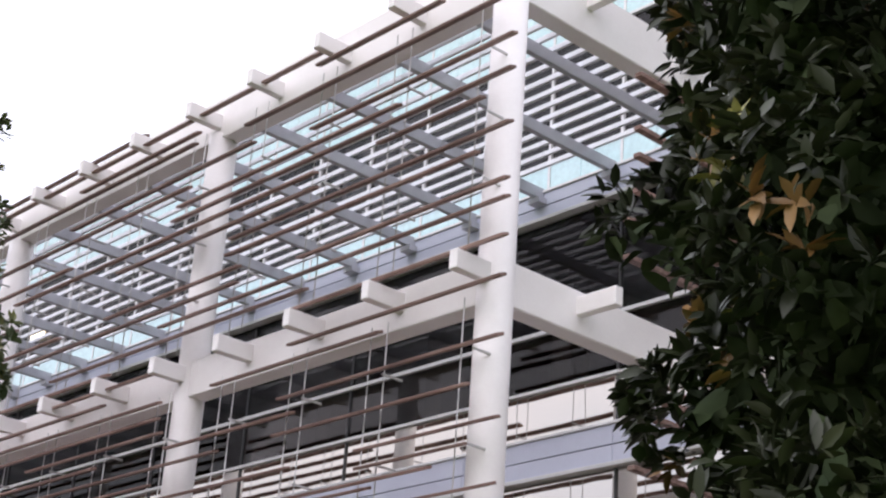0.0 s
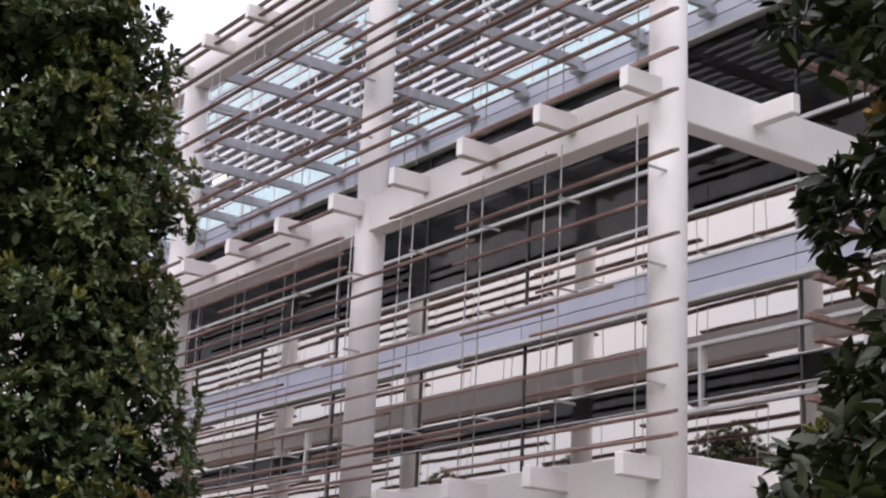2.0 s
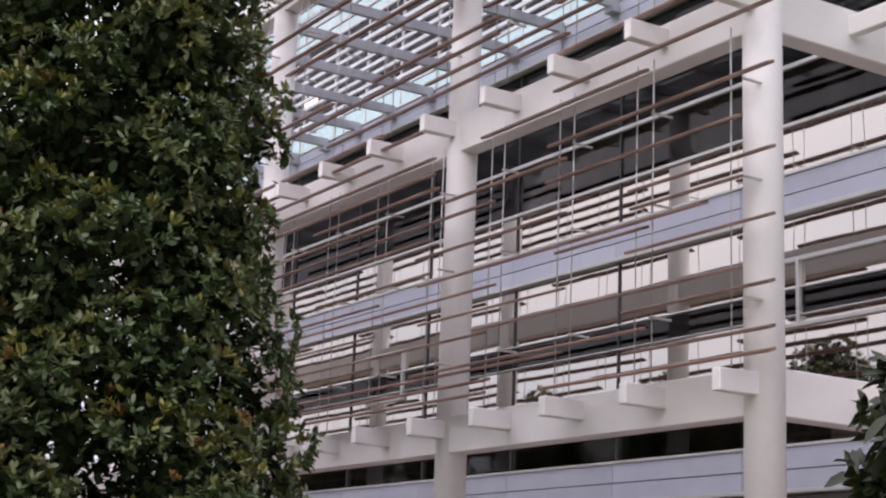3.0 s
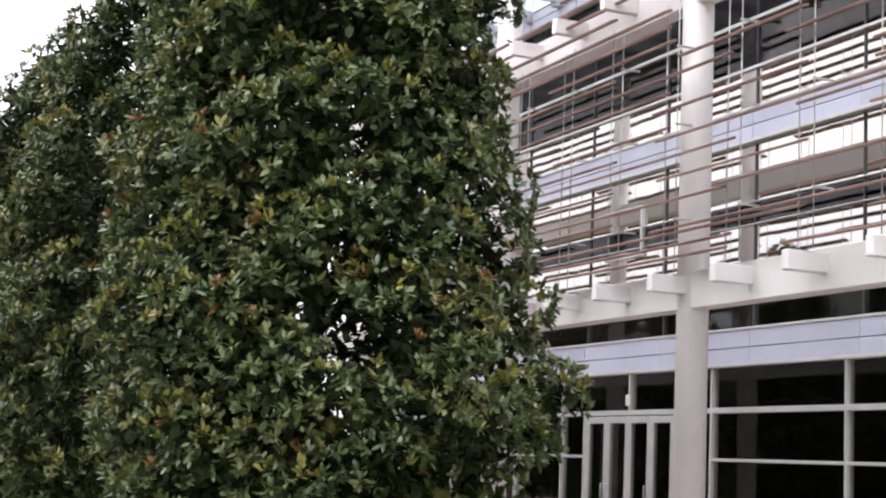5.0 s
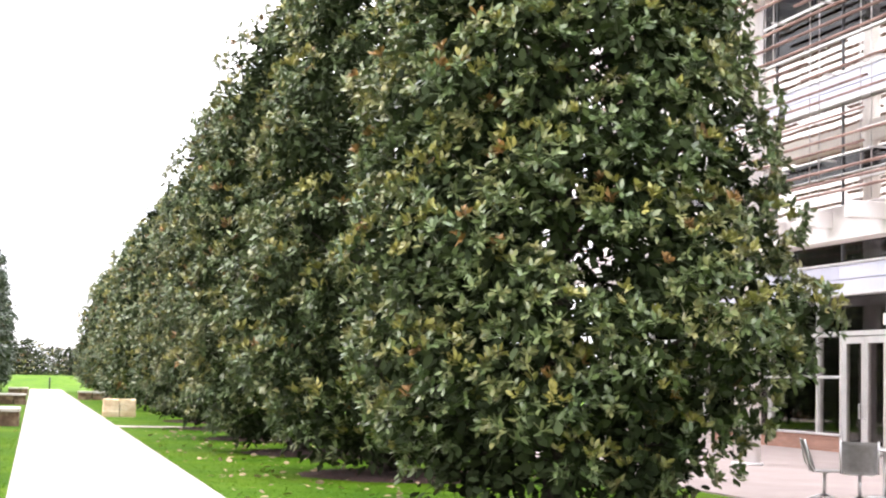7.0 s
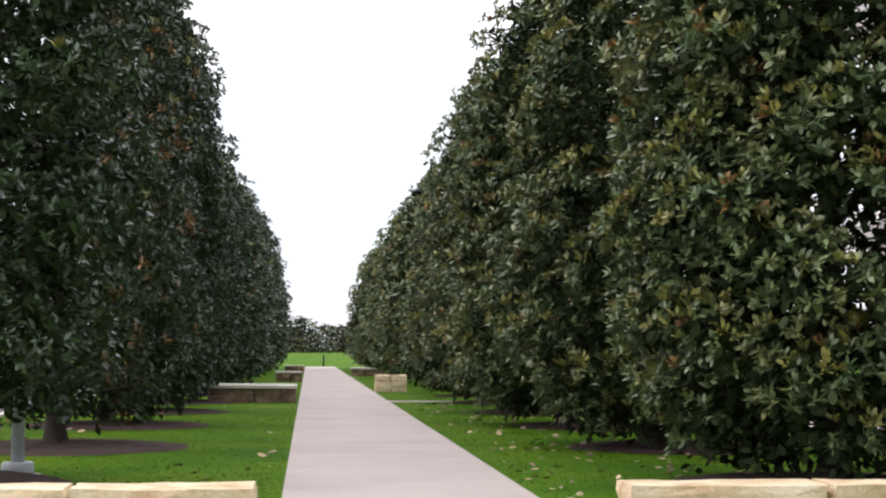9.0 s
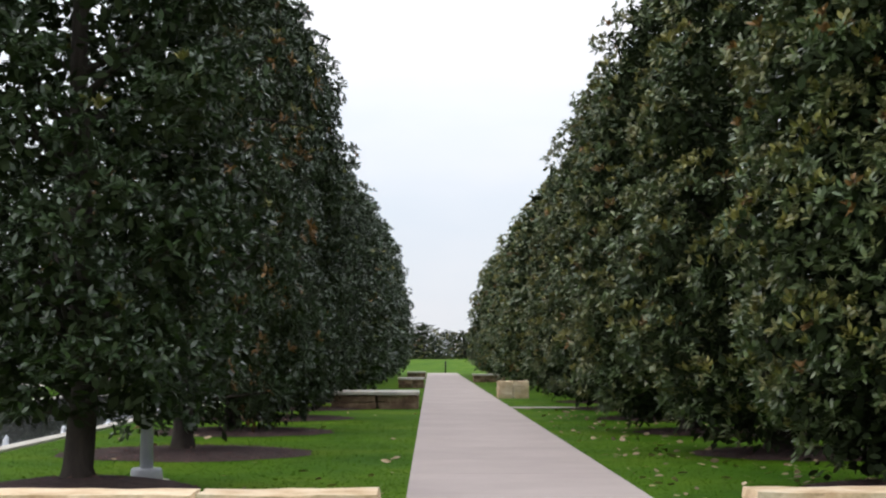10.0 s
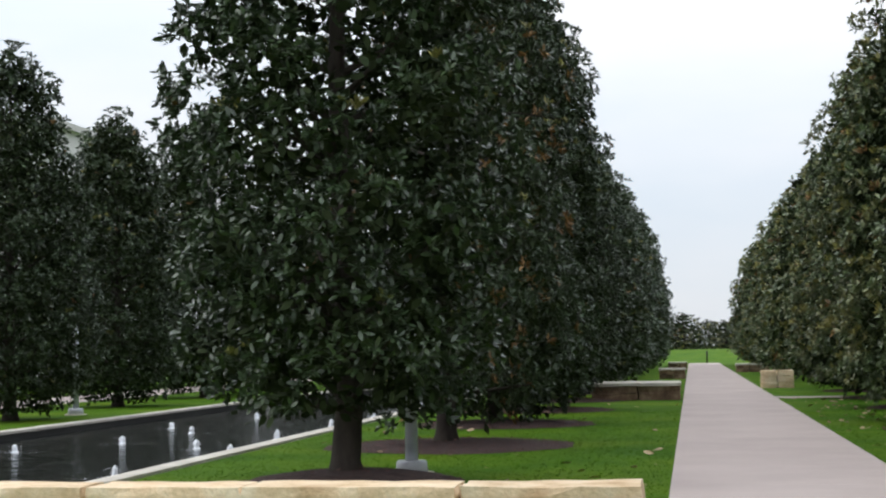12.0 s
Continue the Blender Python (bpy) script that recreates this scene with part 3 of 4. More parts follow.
def tree_meshes(seed, height, radius, low, clumps, clump, space, per, leaf, fine, young=0.10, rusty=0.05, gap=0.0, bare=0, core=4200, main=None, bulge=None):
    """Trunk with limbs, and a crown of domed boughs set with leaf rosettes, open between them but for dark-coloured
    leaves that stand in for shade.
    """
    rs = np.random.RandomState(seed)
    # boughs spread evenly over the crown's skin, the lower ones wider
    table = np.linspace(0, 0.985, 200)
    share = np.cumsum([crown_radius(w) + 0.06 for w in table])
    u = np.interp((np.arange(clumps) + rs.uniform(0, 1, clumps)) / clumps * share[-1], share, table)
    ang = np.arange(clumps) * 2.39996 + rs.uniform(-0.5, 0.5, clumps)
    full = np.array([crown_radius(v) for v in u]) * radius
    size = rs.uniform(0.72, 1.28, clumps) * clump * (1 - 0.25 * u)
    r = np.maximum(full * (1 + rs.normal(0, 0.05, clumps)) - 0.85 * size, 0.02) + rs.choice([0.0, 0.12, -0.28], clumps, p=[0.55, 0.2, 0.25]) * np.minimum(full, 1)
    r = np.maximum(r, 0.0)
    for b_ang, b_h, b_w, b_amt in bulge or ():
        near = np.exp(-((low + u * (height - low) - b_h) / b_w) ** 2) * np.clip(np.cos(ang - b_ang), 0, 1) ** 2
        r = r * (1 + b_amt * near)
    keep = rs.rand(clumps) > gap
    u, ang, size, r, full = u[keep], ang[keep], size[keep], r[keep], full[keep]
    m = len(u)
    centre = np.stack([r * np.cos(ang), r * np.sin(ang), low + size * 0.5 + u * (height - low - 0.4)], 1)
    out = np.stack([np.cos(ang), np.sin(ang), 0.85 + 0.5 * u], 1)
    out /= np.linalg.norm(out, axis=1, keepdims=True)
    tint = rs.rand(m)
    at, d, owner = [], [], []
    for j in range(m):
        n = max(6, int(5.2 * (size[j] / space) ** 2))
        v = rs.normal(size=(n, 3))
        v /= np.linalg.norm(v, axis=1, keepdims=True)
        v = v[(v @ out[j]) > 0.02]
        at.append(centre[j] + v * size[j] * np.array([1.0, 1.0, 0.66]) * rs.uniform(0.80, 1.10, (len(v), 1)))
        d.append(v)
        owner.append(np.full(len(v), j))
    at, d, owner = np.concatenate(at), np.concatenate(d), np.concatenate(owner)
    # no rosette deep inside another bough
    buried = np.zeros(len(at), bool)
    for j in range(m):
        buried |= (((at - centre[j]) ** 2).sum(1) < (0.74 * size[j]) ** 2) & (owner != j)
    at, d, owner = at[~buried], d[~buried], owner[~buried]
    ax = d * 0.75 + out[owner] * 0.2 + np.array([0, 0, 0.42]) + rs.normal(0, 0.14, d.shape)
    ax /= np.linalg.norm(ax, axis=1, keepdims=True)
    q = len(at)
    tip_of = d[:, 2] * 0.7 + (d * out[owner]).sum(1) * 0.3
    kind = rs.rand(q) * 0.55 + tint[owner] * 0.40 + tip_of * 0.45
    spread = rs.normal(size=(q, per, 3))
    spread -= (spread * ax[:, None]).sum(2, keepdims=True) * ax[:, None]
    spread /= np.linalg.norm(spread, axis=2, keepdims=True) + 1e-9
    fresh = kind > np.quantile(kind, 1 - young)
    dirs = ax[:, None] * (rs.uniform(0.2, 1.0, (q, per, 1)) + 0.5 * fresh[:, None, None]) + spread
    base = np.repeat(at, per, 0) + rs.normal(0, 0.02, (q * per, 3))
    length = rs.uniform(0.7, 1.2, q * per) * leaf
    width = length * rs.uniform(0.16, 0.21, q * per)
    v, f, k = leaf_arrays(rs, base, dirs.reshape(-1, 3), length, width, fine)
    # inner foliage coloured dark to stand in for shade, larger sprays in all directions
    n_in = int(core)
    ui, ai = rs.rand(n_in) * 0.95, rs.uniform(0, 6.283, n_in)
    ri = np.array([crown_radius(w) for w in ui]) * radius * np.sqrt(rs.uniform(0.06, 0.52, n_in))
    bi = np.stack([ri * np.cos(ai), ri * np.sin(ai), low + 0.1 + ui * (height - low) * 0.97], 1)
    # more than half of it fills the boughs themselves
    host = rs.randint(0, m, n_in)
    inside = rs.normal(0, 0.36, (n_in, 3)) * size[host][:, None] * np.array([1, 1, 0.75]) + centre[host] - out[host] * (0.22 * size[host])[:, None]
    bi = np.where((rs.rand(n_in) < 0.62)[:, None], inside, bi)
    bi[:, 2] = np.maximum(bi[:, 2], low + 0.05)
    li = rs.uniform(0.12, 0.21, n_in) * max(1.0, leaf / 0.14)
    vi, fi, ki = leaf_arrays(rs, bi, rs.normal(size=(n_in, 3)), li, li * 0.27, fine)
    index = np.zeros(q, int)
    index[fresh] = 1
    index[fresh & (rs.rand(q) < 0.09)] = 2
    index[rs.rand(q) < rusty] = 2
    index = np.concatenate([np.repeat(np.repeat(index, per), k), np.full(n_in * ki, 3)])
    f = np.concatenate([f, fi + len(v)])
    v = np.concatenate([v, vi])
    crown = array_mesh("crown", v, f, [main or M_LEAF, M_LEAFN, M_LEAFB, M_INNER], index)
    bm = bmesh.new()
    lean = rs.normal(0, 0.05, 2)
    top = height * 0.93
    pts = [(0, 0, -0.15), (0, 0, 0.06), (0, 0, 0.3), (lean[0], lean[1], 1.2), (-lean[0], lean[1], height * 0.45), (0, 0, top)]
    bm_tube(bm, pts, [0.31, 0.25, 0.185, 0.165, 0.11, 0.02], 14)
    for j in rs.choice(m, min(m, 46), replace=False):
        c = centre[j]
        h0 = max(0.9, c[2] - 0.35 - 0.35 * np.hypot(c[0], c[1]))
        mid = (c[0] * 0.5, c[1] * 0.5, (h0 + c[2]) / 2 - 0.05)
        bm_tube(bm, [(0, 0, h0), mid, tuple(c)], [0.055, 0.035, 0.012], 5, False)
    for j in range(bare):
        a = -1.2 + 0.35 * j
        h0 = 1.2 + 0.5 * j
        e = (radius * 0.95 * math.cos(a), radius * 0.95 * math.sin(a), h0 - 0.25 + 0.1 * (j % 3))
        bm_tube(bm, [(0, 0, h0), (e[0] * 0.6, e[1] * 0.6, h0 + 0.1), e], [0.03, 0.018, 0.006], 5, False)
    trunk = finish("trunk", bm, M_BARK)
    return trunk, crown


def plant_tree(meshes, x, y, turn, scale, label, group, slim=1.0):
    t = thing("magnolia_tree", label, "tree", group)
    part("trunk", meshes[0], None, t)
    part("crown", meshes[1], None, t)
    t.matrix_basis = pose(x, y, rise(y), 0, 0, turn) @ Matrix.Diagonal((scale * slim, scale * slim, scale, 1))
    return t


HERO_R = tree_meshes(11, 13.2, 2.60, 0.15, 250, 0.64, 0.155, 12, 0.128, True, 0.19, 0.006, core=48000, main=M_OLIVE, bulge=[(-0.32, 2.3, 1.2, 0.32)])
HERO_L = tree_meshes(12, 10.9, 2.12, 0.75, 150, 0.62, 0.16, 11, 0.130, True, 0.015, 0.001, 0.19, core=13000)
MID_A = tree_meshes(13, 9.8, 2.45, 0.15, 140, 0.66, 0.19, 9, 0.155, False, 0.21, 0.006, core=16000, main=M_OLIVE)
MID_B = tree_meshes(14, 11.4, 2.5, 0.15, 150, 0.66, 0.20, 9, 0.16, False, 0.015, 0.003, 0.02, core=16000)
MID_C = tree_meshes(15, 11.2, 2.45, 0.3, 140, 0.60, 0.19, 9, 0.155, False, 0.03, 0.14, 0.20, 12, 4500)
# M_SHADE carries this tree's backlit darkness in the leaf colour
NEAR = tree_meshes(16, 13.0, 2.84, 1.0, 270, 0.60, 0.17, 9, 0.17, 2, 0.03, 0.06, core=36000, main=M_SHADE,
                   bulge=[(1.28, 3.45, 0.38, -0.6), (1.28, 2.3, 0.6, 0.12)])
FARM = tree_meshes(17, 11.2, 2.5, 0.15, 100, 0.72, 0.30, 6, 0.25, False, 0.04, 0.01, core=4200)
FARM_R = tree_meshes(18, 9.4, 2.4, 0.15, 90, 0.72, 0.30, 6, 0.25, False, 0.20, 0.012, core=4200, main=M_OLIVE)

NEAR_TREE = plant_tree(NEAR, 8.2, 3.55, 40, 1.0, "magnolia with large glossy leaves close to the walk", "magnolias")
plant_tree(HERO_R, 6.35, 18.8, 0, 1.0, "broad dense magnolia with yellow-green young leaves beside the path", "magnolias")
plant_tree(HERO_L, -4.15, 18.8, 0, 1.0, "dark green magnolia with bare lower trunk in a mulch ring", "magnolias")
# size and slimness of the trees of the western row; lower ones stand behind the crossing
LEFT_ROW = [(1.02, 0.86), (0.93, 0.94), (1.05, 0.90), (1.10, 0.90), (0.82, 1.2), (0.84, 1.2), (0.88, 1.2), (0.92, 1.15), (1.0, 1.1)]
tr = random.Random(5)
for k in range(1, 17):
    y = 18.9 + 7.3 * k
    m = MID_A if k < 6 else FARM_R
    plant_tree(m, 5.7 + tr.uniform(-0.2, 0.2), y, tr.uniform(0, 360), tr.uniform(0.99, 1.08), "dense evergreen magnolia in a row along the path", "magnolias")
    m = (MID_C if k == 1 else MID_B) if k < 5 else FARM
    size, slim = LEFT_ROW[min(k, 9) - 1]
    plant_tree(m, -4.2 + tr.uniform(-0.15, 0.15), y, tr.uniform(0, 360), size * tr.uniform(0.97, 1.03),
               "magnolia with sparse browning twigs beside the lawn" if k == 1 else "dark evergreen magnolia in a row along the path", "magnolias", slim)
for x, y, s in ((-25, 36, 0.8), (-25, 44, 0.8), (-25.5, 52, 0.85), (-25, 60, 0.85), (-26, 69, 1.1), (-26, 78, 1.1), (-34, 62, 1.2), (-33, 73, 1.2)):
    plant_tree(FARM, x, y, tr.uniform(0, 360), s, "dark evergreen magnolia in a back row beyond the pool", "magnolias")
for y, s in ((28.0, 0.86), (37.5, 0.84), (47.0, 0.82), (56.0, 0.95), (65.0, 0.95), (74.0, 1.0), (84.0, 1.0)):
    plant_tree(MID_B if y < 60 else FARM, (-16.8 if y == 37.5 else -17.3) + tr.uniform(-0.3, 0.3), y, tr.uniform(0, 360), s, "dark evergreen magnolia beyond the pool", "magnolias", 1.04)

# far wood closing the view behind the far lawn
far_mesh = tree_meshes(21, 7.0, 2.6, 0.2, 50, 0.85, 0.55, 5, 0.45, False, 0.25, 0.03, core=700, main=M_PINE)
for k in range(70):
    x = -70 + 2.05 * k + tr.uniform(-1, 1)
    y = 215 + tr.uniform(-8, 25)
    t = thing("far_tree", "rounded olive tree at the far edge of the lawn", "tree", "far trees")
    part("trunk", far_mesh[0], None, t)
    part("crown", far_mesh[1], None, t)
    s = tr.uniform(0.7, 1.0)
    t.matrix_basis = pose(x, y, rise(y) - 0.9, 0, 0, tr.uniform(0, 360)) @ Matrix.Diagonal((s * 1.3, s * 1.3, s * 0.85, 1))


# ---------------------------------------------------------------- mulch rings
def mulch_bed(x, y, r, seed, lift=1.0):
    rs = random.Random(seed)
    bm = bmesh.new()
    c = bm.verts.new((x, y, 0.09 * lift))
    rings = []
    for f, z in ((0.5, 0.07), (0.85, 0.035), (1.0, 0.0)):
        rings.append([bm.verts.new((x + r * f * (1 + 0.05 * rs.uniform(-1, 1)) * math.cos(a * math.pi / 14), y + r * f * (1 + 0.05 * rs.uniform(-1, 1)) * math.sin(a * math.pi / 14), z * lift + 0.004)) for a in range(28)])
    for a in range(28):
        bm.faces.new((c, rings[0][a], rings[0][(a + 1) % 28]))
        for p, q in zip(rings, rings[1:]):
            bm.faces.new((p[a], q[a], q[(a + 1) % 28], p[(a + 1) % 28]))
    bed = solid("mulch_bed", bm, M_MULCH, "low round bed of reddish brown bark mulch under a tree", "mulch", "mulch beds")
    vs, fs = [], []
    for k in range(500):
        a, d = rs.uniform(0, 6.28), r * math.sqrt(rs.random())
        px, py = x + d * math.cos(a), y + d * math.sin(a)
        w = rs.uniform(0.02, 0.06)
        t = rs.uniform(0, 3.14)
        zz = 0.10 * lift * (1 - d / r) + 0.02
        vs += [(px, py, zz), (px + w * math.cos(t), py + w * math.sin(t), zz + 0.02), (px - 0.4 * w * math.sin(t), py + 0.4 * w * math.cos(t), zz + 0.012)]
        fs.append((3 * k, 3 * k + 1, 3 * k + 2))
    chips = array_mesh("mulch_litter", np.array(vs), np.array(fs), [M_CHIP])
    tagged(part("mulch_litter", chips, None, bed), kind="stuff")


mulch_bed(-4.1, 18.8, 1.4, 1, 2.1)
mulch_bed(-4.0, 26.2, 2.1, 2)
for k in range(2, 6):
    mulch_bed(-4.0, 18.9 + 7.3 * k, 2.0, 2 + k)
for k in range(0, 6):
    mulch_bed(6.2, 18.7 + 7.3 * k, 1.9, 20 + k)


# ---------------------------------------------------------------- stone seat walls
def rough_block(x0, y0, z0, x1, y1, z1, seed, amp=0.03):
    """A split-faced stone block: a subdivided box with uneven faces and worn edges."""
    bm = bmesh.new()
    bm_box(bm, x0, y0, z0, x1, y1, z1)
    bmesh.ops.subdivide_edges(bm, edges=bm.edges[:], cuts=5, use_grid_fill=True)
    rs = random.Random(seed)
    for v in bm.verts:
        n1 = noise.noise_vector(v.co * 2.3 + Vector((seed, 0, 0)))
        edge = sum((abs(v.co.x - a) < 1e-4) for a in (x0, x1)) + sum((abs(v.co.y - a) < 1e-4) for a in (y0, y1)) + (abs(v.co.z - z1) < 1e-4)
        v.co += n1 * amp * (0.6 if abs(v.co.z - z1) < 1e-4 else 1.2)
        if edge >= 2:
            c = Vector(((x0 + x1) / 2, (y0 + y1) / 2, (z0 + z1) / 2))
            v.co -= (v.co - c).normalized() * rs.uniform(0.004, 0.03)
        v.co.z = max(v.co.z, z0)
    return bm


def seat_wall(label, x_list, y0, y1, z1, seed, courses=1, mat=None, cap=0.0):
    w = thing("stone_seat_wall", label, "stone wall", "stone seat walls", at=((x_list[0] + x_list[-1]) / 2, (y0 + y1) / 2, 0))
    inv = Matrix.Translation(-Vector(w.location))
    for a, b in zip(x_list, x_list[1:]):
        for c in range(courses):
            ob = part("stone", rough_block(min(a, b) + 0.014, y0, z1 * c / courses + (0.006 if c else 0), max(a, b) - 0.014, y1, z1 * (c + 1) / courses, seed), mat or M_LIME, w)
            ob.matrix_parent_inverse = inv
            seed += 1
        if cap:
            ob = part("cap_stone", rough_block(min(a, b) - 0.02, y0 - 0.06, z1 + 0.006, max(a, b) + 0.012, y1 + 0.05, z1 + cap, seed, 0.008), M_COPING, w, "pale worn cap stone")
            ob.matrix_parent_inverse = inv
    return w


seat_wall("low wall of long cream limestone blocks facing the lawn", [-0.42, -1.98, -3.87, -5.3, -6.9, -8.6, -10.2], 13.30, 13.95, 0.45, 31)
seat_wall("low wall of long cream limestone blocks facing the lawn", [2.76, 4.55, 6.3, 8.0], 13.50, 14.15, 0.45, 51)
# M_LIMED paints the shaded fronts into the stone colour
seat_wall("low limestone seat wall with pale top beside the path", [-3.0, -1.6, -0.35], 47.8, 50.6, 0.42, 61, 2, M_LIMED, 0.10)
seat_wall("low limestone seat wall with pale top beside the path", [2.53, 3.12, 3.74], 59.8, 60.9, 0.66, 71, 3, M_LIME)
seat_wall("low limestone seat wall with pale top beside the path", [-1.6, -0.9, -0.3], 79.0, 80.4, 0.42, 81, 2, M_LIMED, 0.10)
seat_wall("low limestone seat wall with pale top beside the path", [2.60, 3.4, 4.6], 96.0, 97.4, 0.42, 91, 2, M_LIMED, 0.10)
seat_wall("low limestone seat wall with pale top beside the path", [-1.6, -0.9, -0.3], 110.0, 111.4, 0.42, 101, 2, M_LIMED, 0.10)
solid("cross_walk", box(2.504, 48.6, -0.1, 13.0, 49.7, 0.016), M_PATH, "narrow pale concrete walk crossing the lawn", "path", kind="structure")


# ---------------------------------------------------------------- lamp posts
def lamp_post(x, y):
    t = thing("lamp_post", "grey painted steel lamp post on a round footing under the trees", "lamp post", "lamp posts", at=(x, y, 0))
    part("footing", tube([(0, 0, 0), (0, 0, 0.03)], [0.30, 0.29], 20), M_COPING, t)
    part("base_cover", tube([(0, 0, 0.03), (0, 0, 0.15), (0, 0, 0.18)], [0.21, 0.20, 0.185], 20), M_POLE, t)
    part("post", tube([(0, 0, 0.18), (0, 0, 2.6)], [0.085, 0.07], 16), M_POLE, t)
    part("cap", tube([(0, 0, 2.6), (0, 0, 2.68), (0, 0, 2.7)], [0.11, 0.11, 0.04], 16), M_POLE, t)


lamp_post(-3.61, 20.3)
lamp_post(-16.4, 40.7)

solid("marker_post", tube([(1.45, 150.0, 0), (1.45, 150.0, 1.05), (1.45, 150.0, 1.12)], [0.08, 0.08, 0.05], 10), M_BASIN, "slim dark marker post at the end of the walk", "post")

# ---------------------------------------------------------------- pool with bubbling jets
px0, py0, px1, py1 = POOL
pool = thing("pool", "long dark reflecting pool with pale stone coping", "pool", kind="structure")
part("basin", box(px0, py0, -0.75, px1, py1, -0.7), M_BASIN, pool)
for nm, b in (("basin_wall", (px0 - 0.15, py0, -0.75, px0, py1, -0.02)), ("basin_wall", (px1, py0, -0.75, px1 + 0.15, py1, -0.02)),
              ("basin_wall", (px0, py0 - 0.15, -0.75, px1, py0, -0.02)), ("basin_wall", (px0, py1, -0.75, px1, py1 + 0.15, -0.02))):
    part(nm, box(*b), M_BASIN, pool)
y = py0 - 0.3
while y < py1 + 0.3:
    for xa in (px0 - 0.30, px1 - 0.02):
        part("coping_stone", box(xa, y + 0.004, -0.02, xa + 0.32, min(y + 1.5, py1 + 0.3) - 0.004, 0.05, 0.008), M_COPING, pool)
    y += 1.5
for ya in (py0 - 0.3, py1):
    part("coping_stone", box(px0 + 0.024, ya, -0.02, px1 - 0.024, ya + 0.3, 0.05, 0.008), M_COPING, pool)
wm = bmesh.new()
bm_box(wm, px0, py0, -0.69, px1, py1, -0.16)
water = solid("water", wm, M_WATER, "dark rippled pool water", "water", kind="structure")


def jet(x, y, h, seed):
    """A short bubbling jet: an uneven foam plume above a spreading ring."""
    rs = random.Random(seed)
    bm = bmesh.new()
    prof = ((0.16, 0.0), (0.10, 0.05), (0.075, 0.3), (0.085, 0.6), (0.06, 0.85), (0.015, 1.0))
    rings = [[bm.verts.new((r * (1 + rs.uniform(-0.4, 0.4)) * math.cos(a * math.pi / 5), r * (1 + rs.uniform(-0.4, 0.4)) * math.sin(a * math.pi / 5), h * z * (1 + rs.uniform(-0.08, 0.08)))) for a in range(10)] for r, z in prof]
    for p, q in zip(rings, rings[1:]):
        for a in range(10):
            bm.faces.new((p[a], p[(a + 1) % 10], q[(a + 1) % 10], q[a])).smooth = True
    bm.faces.new(rings[-1])
    t = thing("fountain_jet", "short white bubbling water jet in the pool", "fountain", "fountain jets", at=(x, y, -0.162))
    t.scale = (0.62, 0.62, 0.5)
    part("plume", bm, M_FOAM, t)
    bm = bmesh.new()
    for k in range(40):
        a, d, zz = rs.uniform(0, 6.28), abs(rs.gauss(0, 0.14)), rs.random()
        bmesh.ops.create_icosphere(bm, subdivisions=1, radius=rs.uniform(0.006, 0.016), matrix=Matrix.Translation((d * math.cos(a), d * math.sin(a), h * zz * 0.9)))
    for k in range(26):
        a, d = rs.uniform(0, 6.28), rs.uniform(0.15, 0.75)
        w = rs.uniform(0.02, 0.06)
        bmesh.ops.create_icosphere(bm, subdivisions=1, radius=w, matrix=Matrix.Translation((d * math.cos(a), d * math.sin(a), 0.0)) @ Matrix.Diagonal((1, 1, 0.15, 1)))
    tagged(part("spray", bm, M_FOAM, t), kind="stuff")


for k, (x, y, h) in enumerate(((-8.2, 21.8, 0.36), (-11.2, 30.2, 0.32), (-12.3, 27.6, 0.3), (-12.2, 36.2, 0.3), (-9.1, 28.4, 0.34), (-8.0, 26.9, 0.34),
                               (-11.0, 34.0, 0.3), (-8.3, 31.2, 0.42), (-12.4, 25.3, 0.3), (-8.4, 36.5, 0.34), (-8.4, 41.5, 0.34), (-11.6, 41.5, 0.3))):
    jet(x, y, h, 200 + k)


# ---------------------------------------------------------------- patio furniture
def patio_chair(x, y, turn):
    t = thing("patio_chair", "grey mesh patio chair with metal swivel base", "chair", "patio chairs")
    bm = bmesh.new()
    n = 8
    rows = []
    for j in range(n + 1):
        s = j / n
        yy, zz = 0.20 + 0.10 * s + 0.05 * s * s, 0.42 + 0.45 * s
        rows.append([bm.verts.new((xx, yy + 0.05 * (xx / 0.24) ** 2 * -1, zz)) for xx in (-0.24, -0.12, 0, 0.12, 0.24)])
    for a, b in zip(rows, rows[1:]):
        for k in range(4):
            bm.faces.new((a[k], a[k + 1], b[k + 1], b[k])).smooth = True
    bmesh.ops.solidify(bm, geom=bm.faces[:], thickness=0.018)
    part("backrest", bm, M_MESH, t)
    part("seat", box(-0.24, -0.24, 0.42, 0.24, 0.20, 0.445, 0.01), M_MESH, t)
    for sx in (-1, 1):
        part("side_frame", tube([(sx * 0.255, -0.24, 0.43), (sx * 0.255, 0.17, 0.43), (sx * 0.255, 0.24, 0.55), (sx * 0.255, 0.31, 0.88)], [0.013] * 4, 8), M_CHROME, t)
    part("stem", tube([(0, 0, 0.06), (0, 0, 0.42)], [0.025, 0.025], 10), M_CHROME, t)
    for k in range(4):
        a = math.pi / 4 + k * math.pi / 2
        part("leg", tube([(0.02 * math.cos(a), 0.02 * math.sin(a), 0.10), (0.29 * math.cos(a), 0.29 * math.sin(a), 0.02)], [0.02, 0.014], 8), M_CHROME, t)
    part("seat_spider", box(-0.2, -0.02, 0.395, 0.2, 0.02, 0.418), M_CHROME, t)
    t.matrix_basis = pose(x, y, 0.03, 0, 0, turn)
    return t


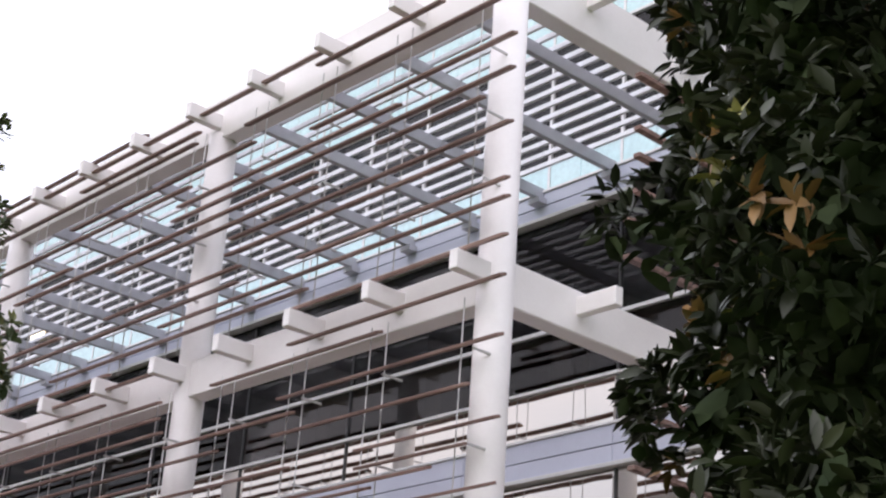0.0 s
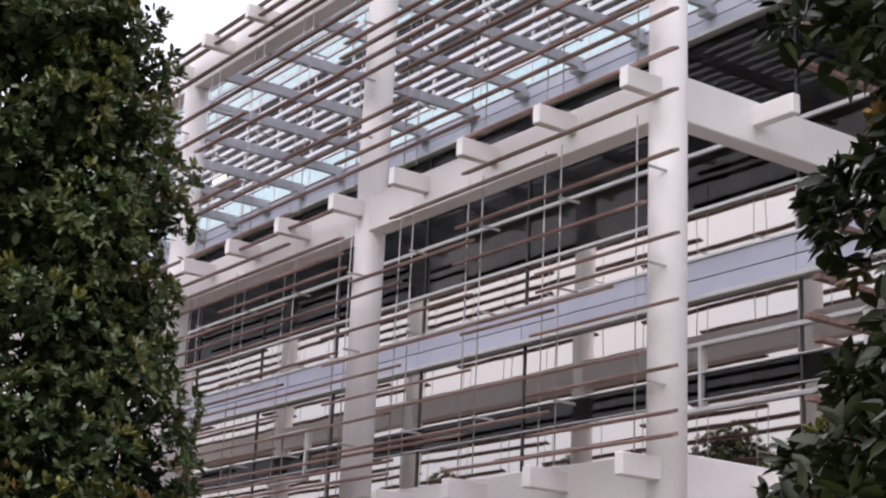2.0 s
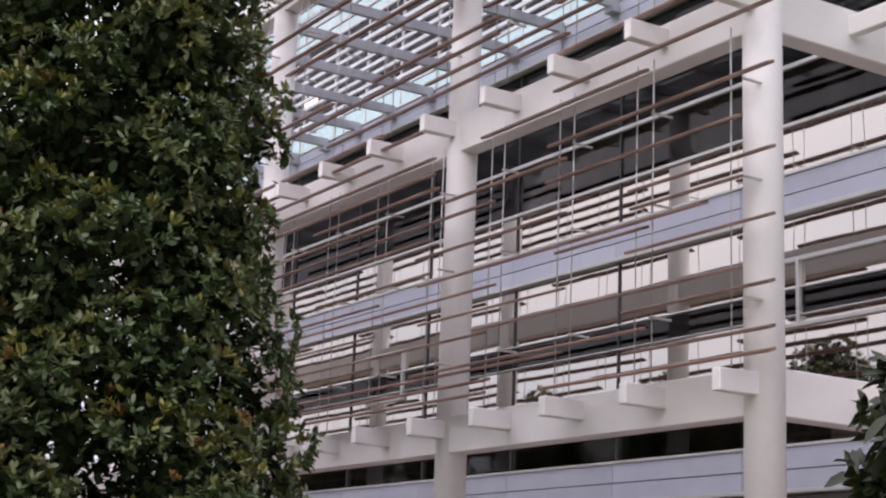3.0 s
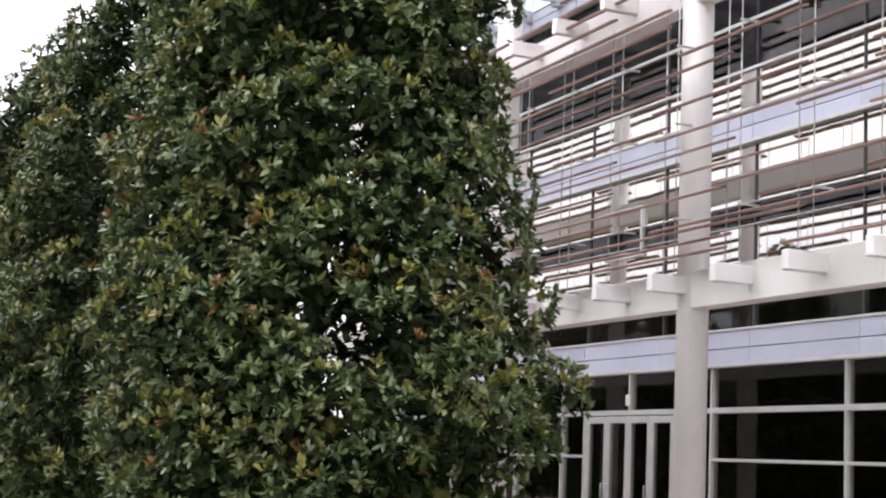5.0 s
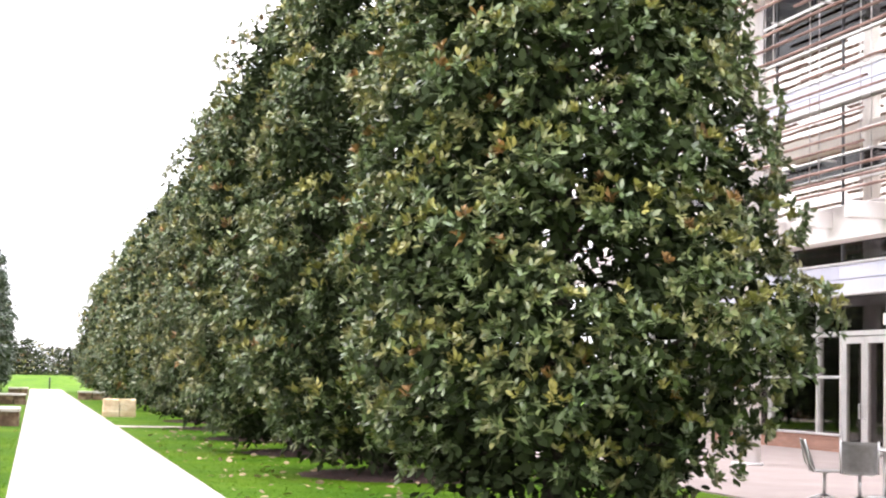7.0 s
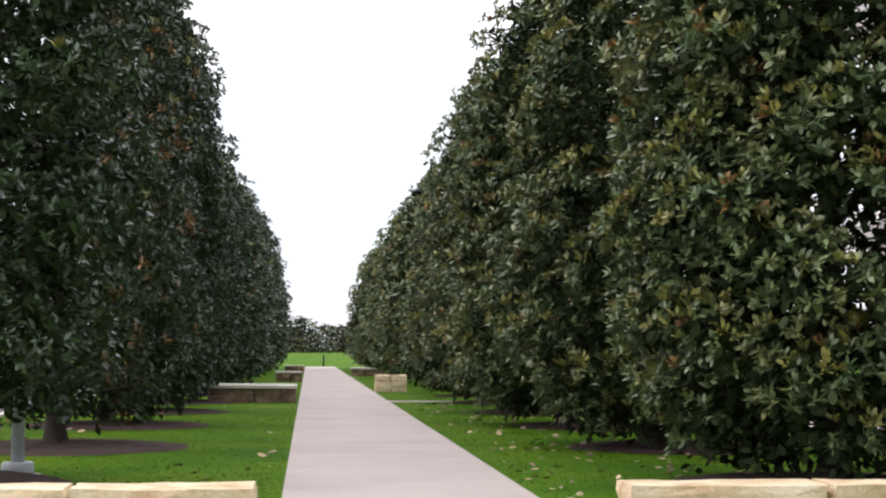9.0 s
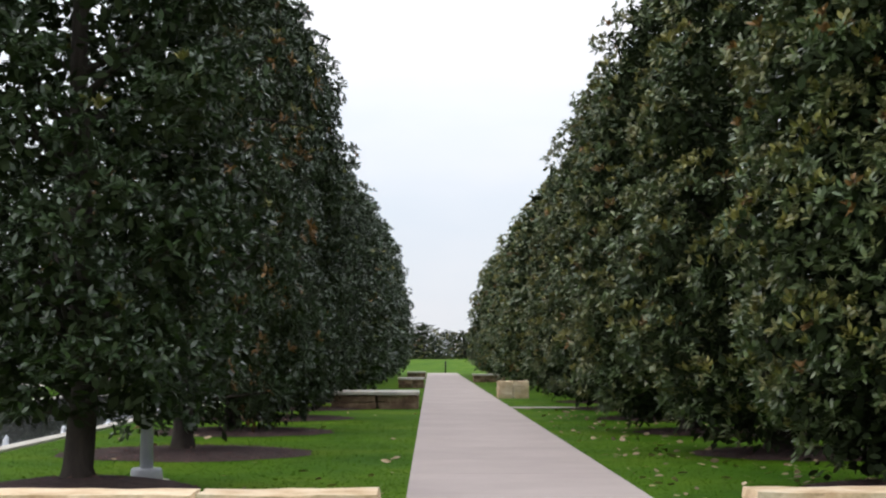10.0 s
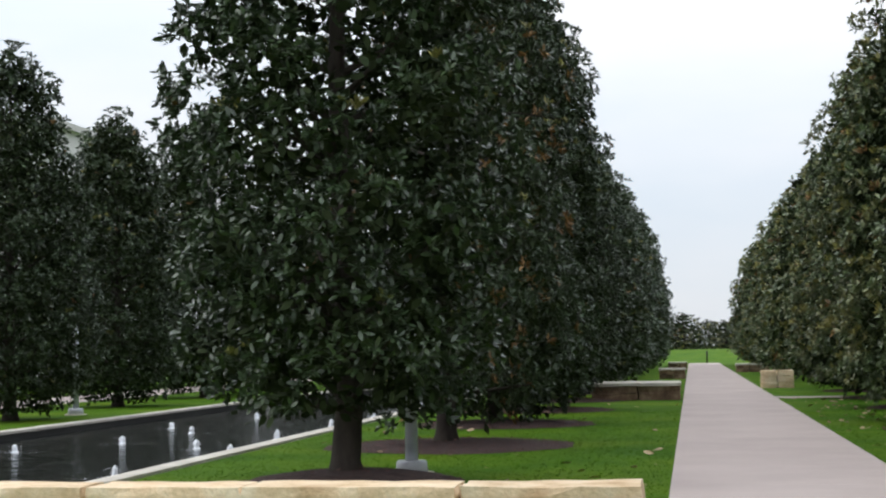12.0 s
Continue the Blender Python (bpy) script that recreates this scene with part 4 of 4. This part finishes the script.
def patio_table(x, y):
    t = thing("patio_table", "round grey metal patio table on a pedestal", "table", "patio tables", at=(x, y, 0.03))
    part("tabletop", tube([(0, 0, 0.70), (0, 0, 0.712), (0, 0, 0.725)], [0.44, 0.455, 0.45], 36), M_CHROME, t)
    part("pedestal", tube([(0, 0, 0.03), (0, 0, 0.70)], [0.035, 0.035], 14), M_CHROME, t)
    part("base_plate", tube([(0, 0, 0), (0, 0, 0.03)], [0.27, 0.25], 28), M_CHROME, t)


patio_table(12.2, 21.1)
patio_chair(10.95, 20.6, 70)
patio_chair(11.2, 20.05, 150)
patio_chair(12.75, 20.85, 260)
patio_table(14.6, 18.4)
patio_chair(13.9, 18.3, 85)
patio_chair(14.9, 17.7, 200)

# ---------------------------------------------------------------- pale building beyond the pool
fb = thing("far_building", "pale office block glimpsed behind the pool trees", "building", at=(-68, 118, 0))
part("wall", box(-22, -9, 0, 22, 9, 18.5), M_FAR, fb)
part("roof", box(-22.5, -9.5, 18.5, 22.5, 9.5, 19), M_ROOF, fb)
for row in range(4):
    for k in range(14):
        part("window", box(-20.5 + 3 * k, -9.06, 1.6 + 4 * row, -18.6 + 3 * k, -8.9, 3.8 + 4 * row), M_CLEAR, fb)
solid("far_walk", box(-24, 10, -0.1, -20.6, 150, 0.016), M_PATH, "pale concrete walk beyond the pool trees", "path", kind="structure")

# ---------------------------------------------------------------- turf blades and fallen leaves
rs = np.random.RandomState(3)


def scatter(n, x0, x1, y0, y1, power=1.6):
    px = rs.uniform(x0, x1, n)
    py = y0 + (y1 - y0) * rs.rand(n) ** power
    return px, py


def turf(n, x0, x1, y0, y1):
    px, py = scatter(n, x0, x1, y0, y1)
    a = rs.uniform(0, 6.28, n)
    w, h = rs.uniform(0.006, 0.012, n), rs.uniform(0.008, 0.017, n)
    b = np.stack([px, py, np.zeros(n)], 1)
    s = np.stack([np.cos(a), np.sin(a), np.zeros(n)], 1)
    lean = rs.normal(0, 0.02, (n, 3))
    lean[:, 2] = h
    v = np.stack([b - s * w[:, None], b + s * w[:, None], b + lean], 1).reshape(-1, 3)
    me = array_mesh("grass", v, np.arange(3 * n).reshape(-1, 3), [M_BLADE])
    tagged(new("grass", me), "short mown grass blades on the lawn", "grass", kind="stuff")


turf(34000, -7.0, -0.3, 14.2, 40)
turf(26000, 2.53, 9.0, 14.2, 40)


def litter(n, x0, x1, y0, y1):
    px, py = scatter(n, x0, x1, y0, y1, 1.3)
    base = np.stack([px, py, np.full(n, 0.035)], 1)
    a = rs.uniform(0, 6.28, n)
    ax = np.stack([np.cos(a), np.sin(a), rs.uniform(-0.1, 0.25, n)], 1)
    ln = rs.uniform(0.08, 0.17, n)
    v, f, k = leaf_arrays(rs, base, ax, ln, ln * 0.25, True)
    v[:, 2] = np.maximum(v[:, 2], 0.012)
    tagged(new("fallen_leaves", array_mesh("fallen_leaves", v, f, [M_DRY])), "scattered dry brown magnolia leaves on the lawn", "leaves", kind="stuff")


litter(560, 2.7, 8.5, 14.5, 48)
litter(60, -6.5, -0.4, 14.5, 48)

# ---------------------------------------------------------------- bricks of the plinth, last
brick_mesh = finish("brick", box(0, 0.003, 0.0, 0.022, 0.148, 0.042, 0.002), M_BRICK)
count = 0
for row in range(6):
    y = 27.2 - (0.075 if row % 2 else 0.0)
    while y < 33.0 and count < 300:
        b = opart("brick", brick_mesh, None)
        b.location = (XW - 0.021, y, GR + 0.004 + 0.049 * row)
        y += 0.151
        count += 1
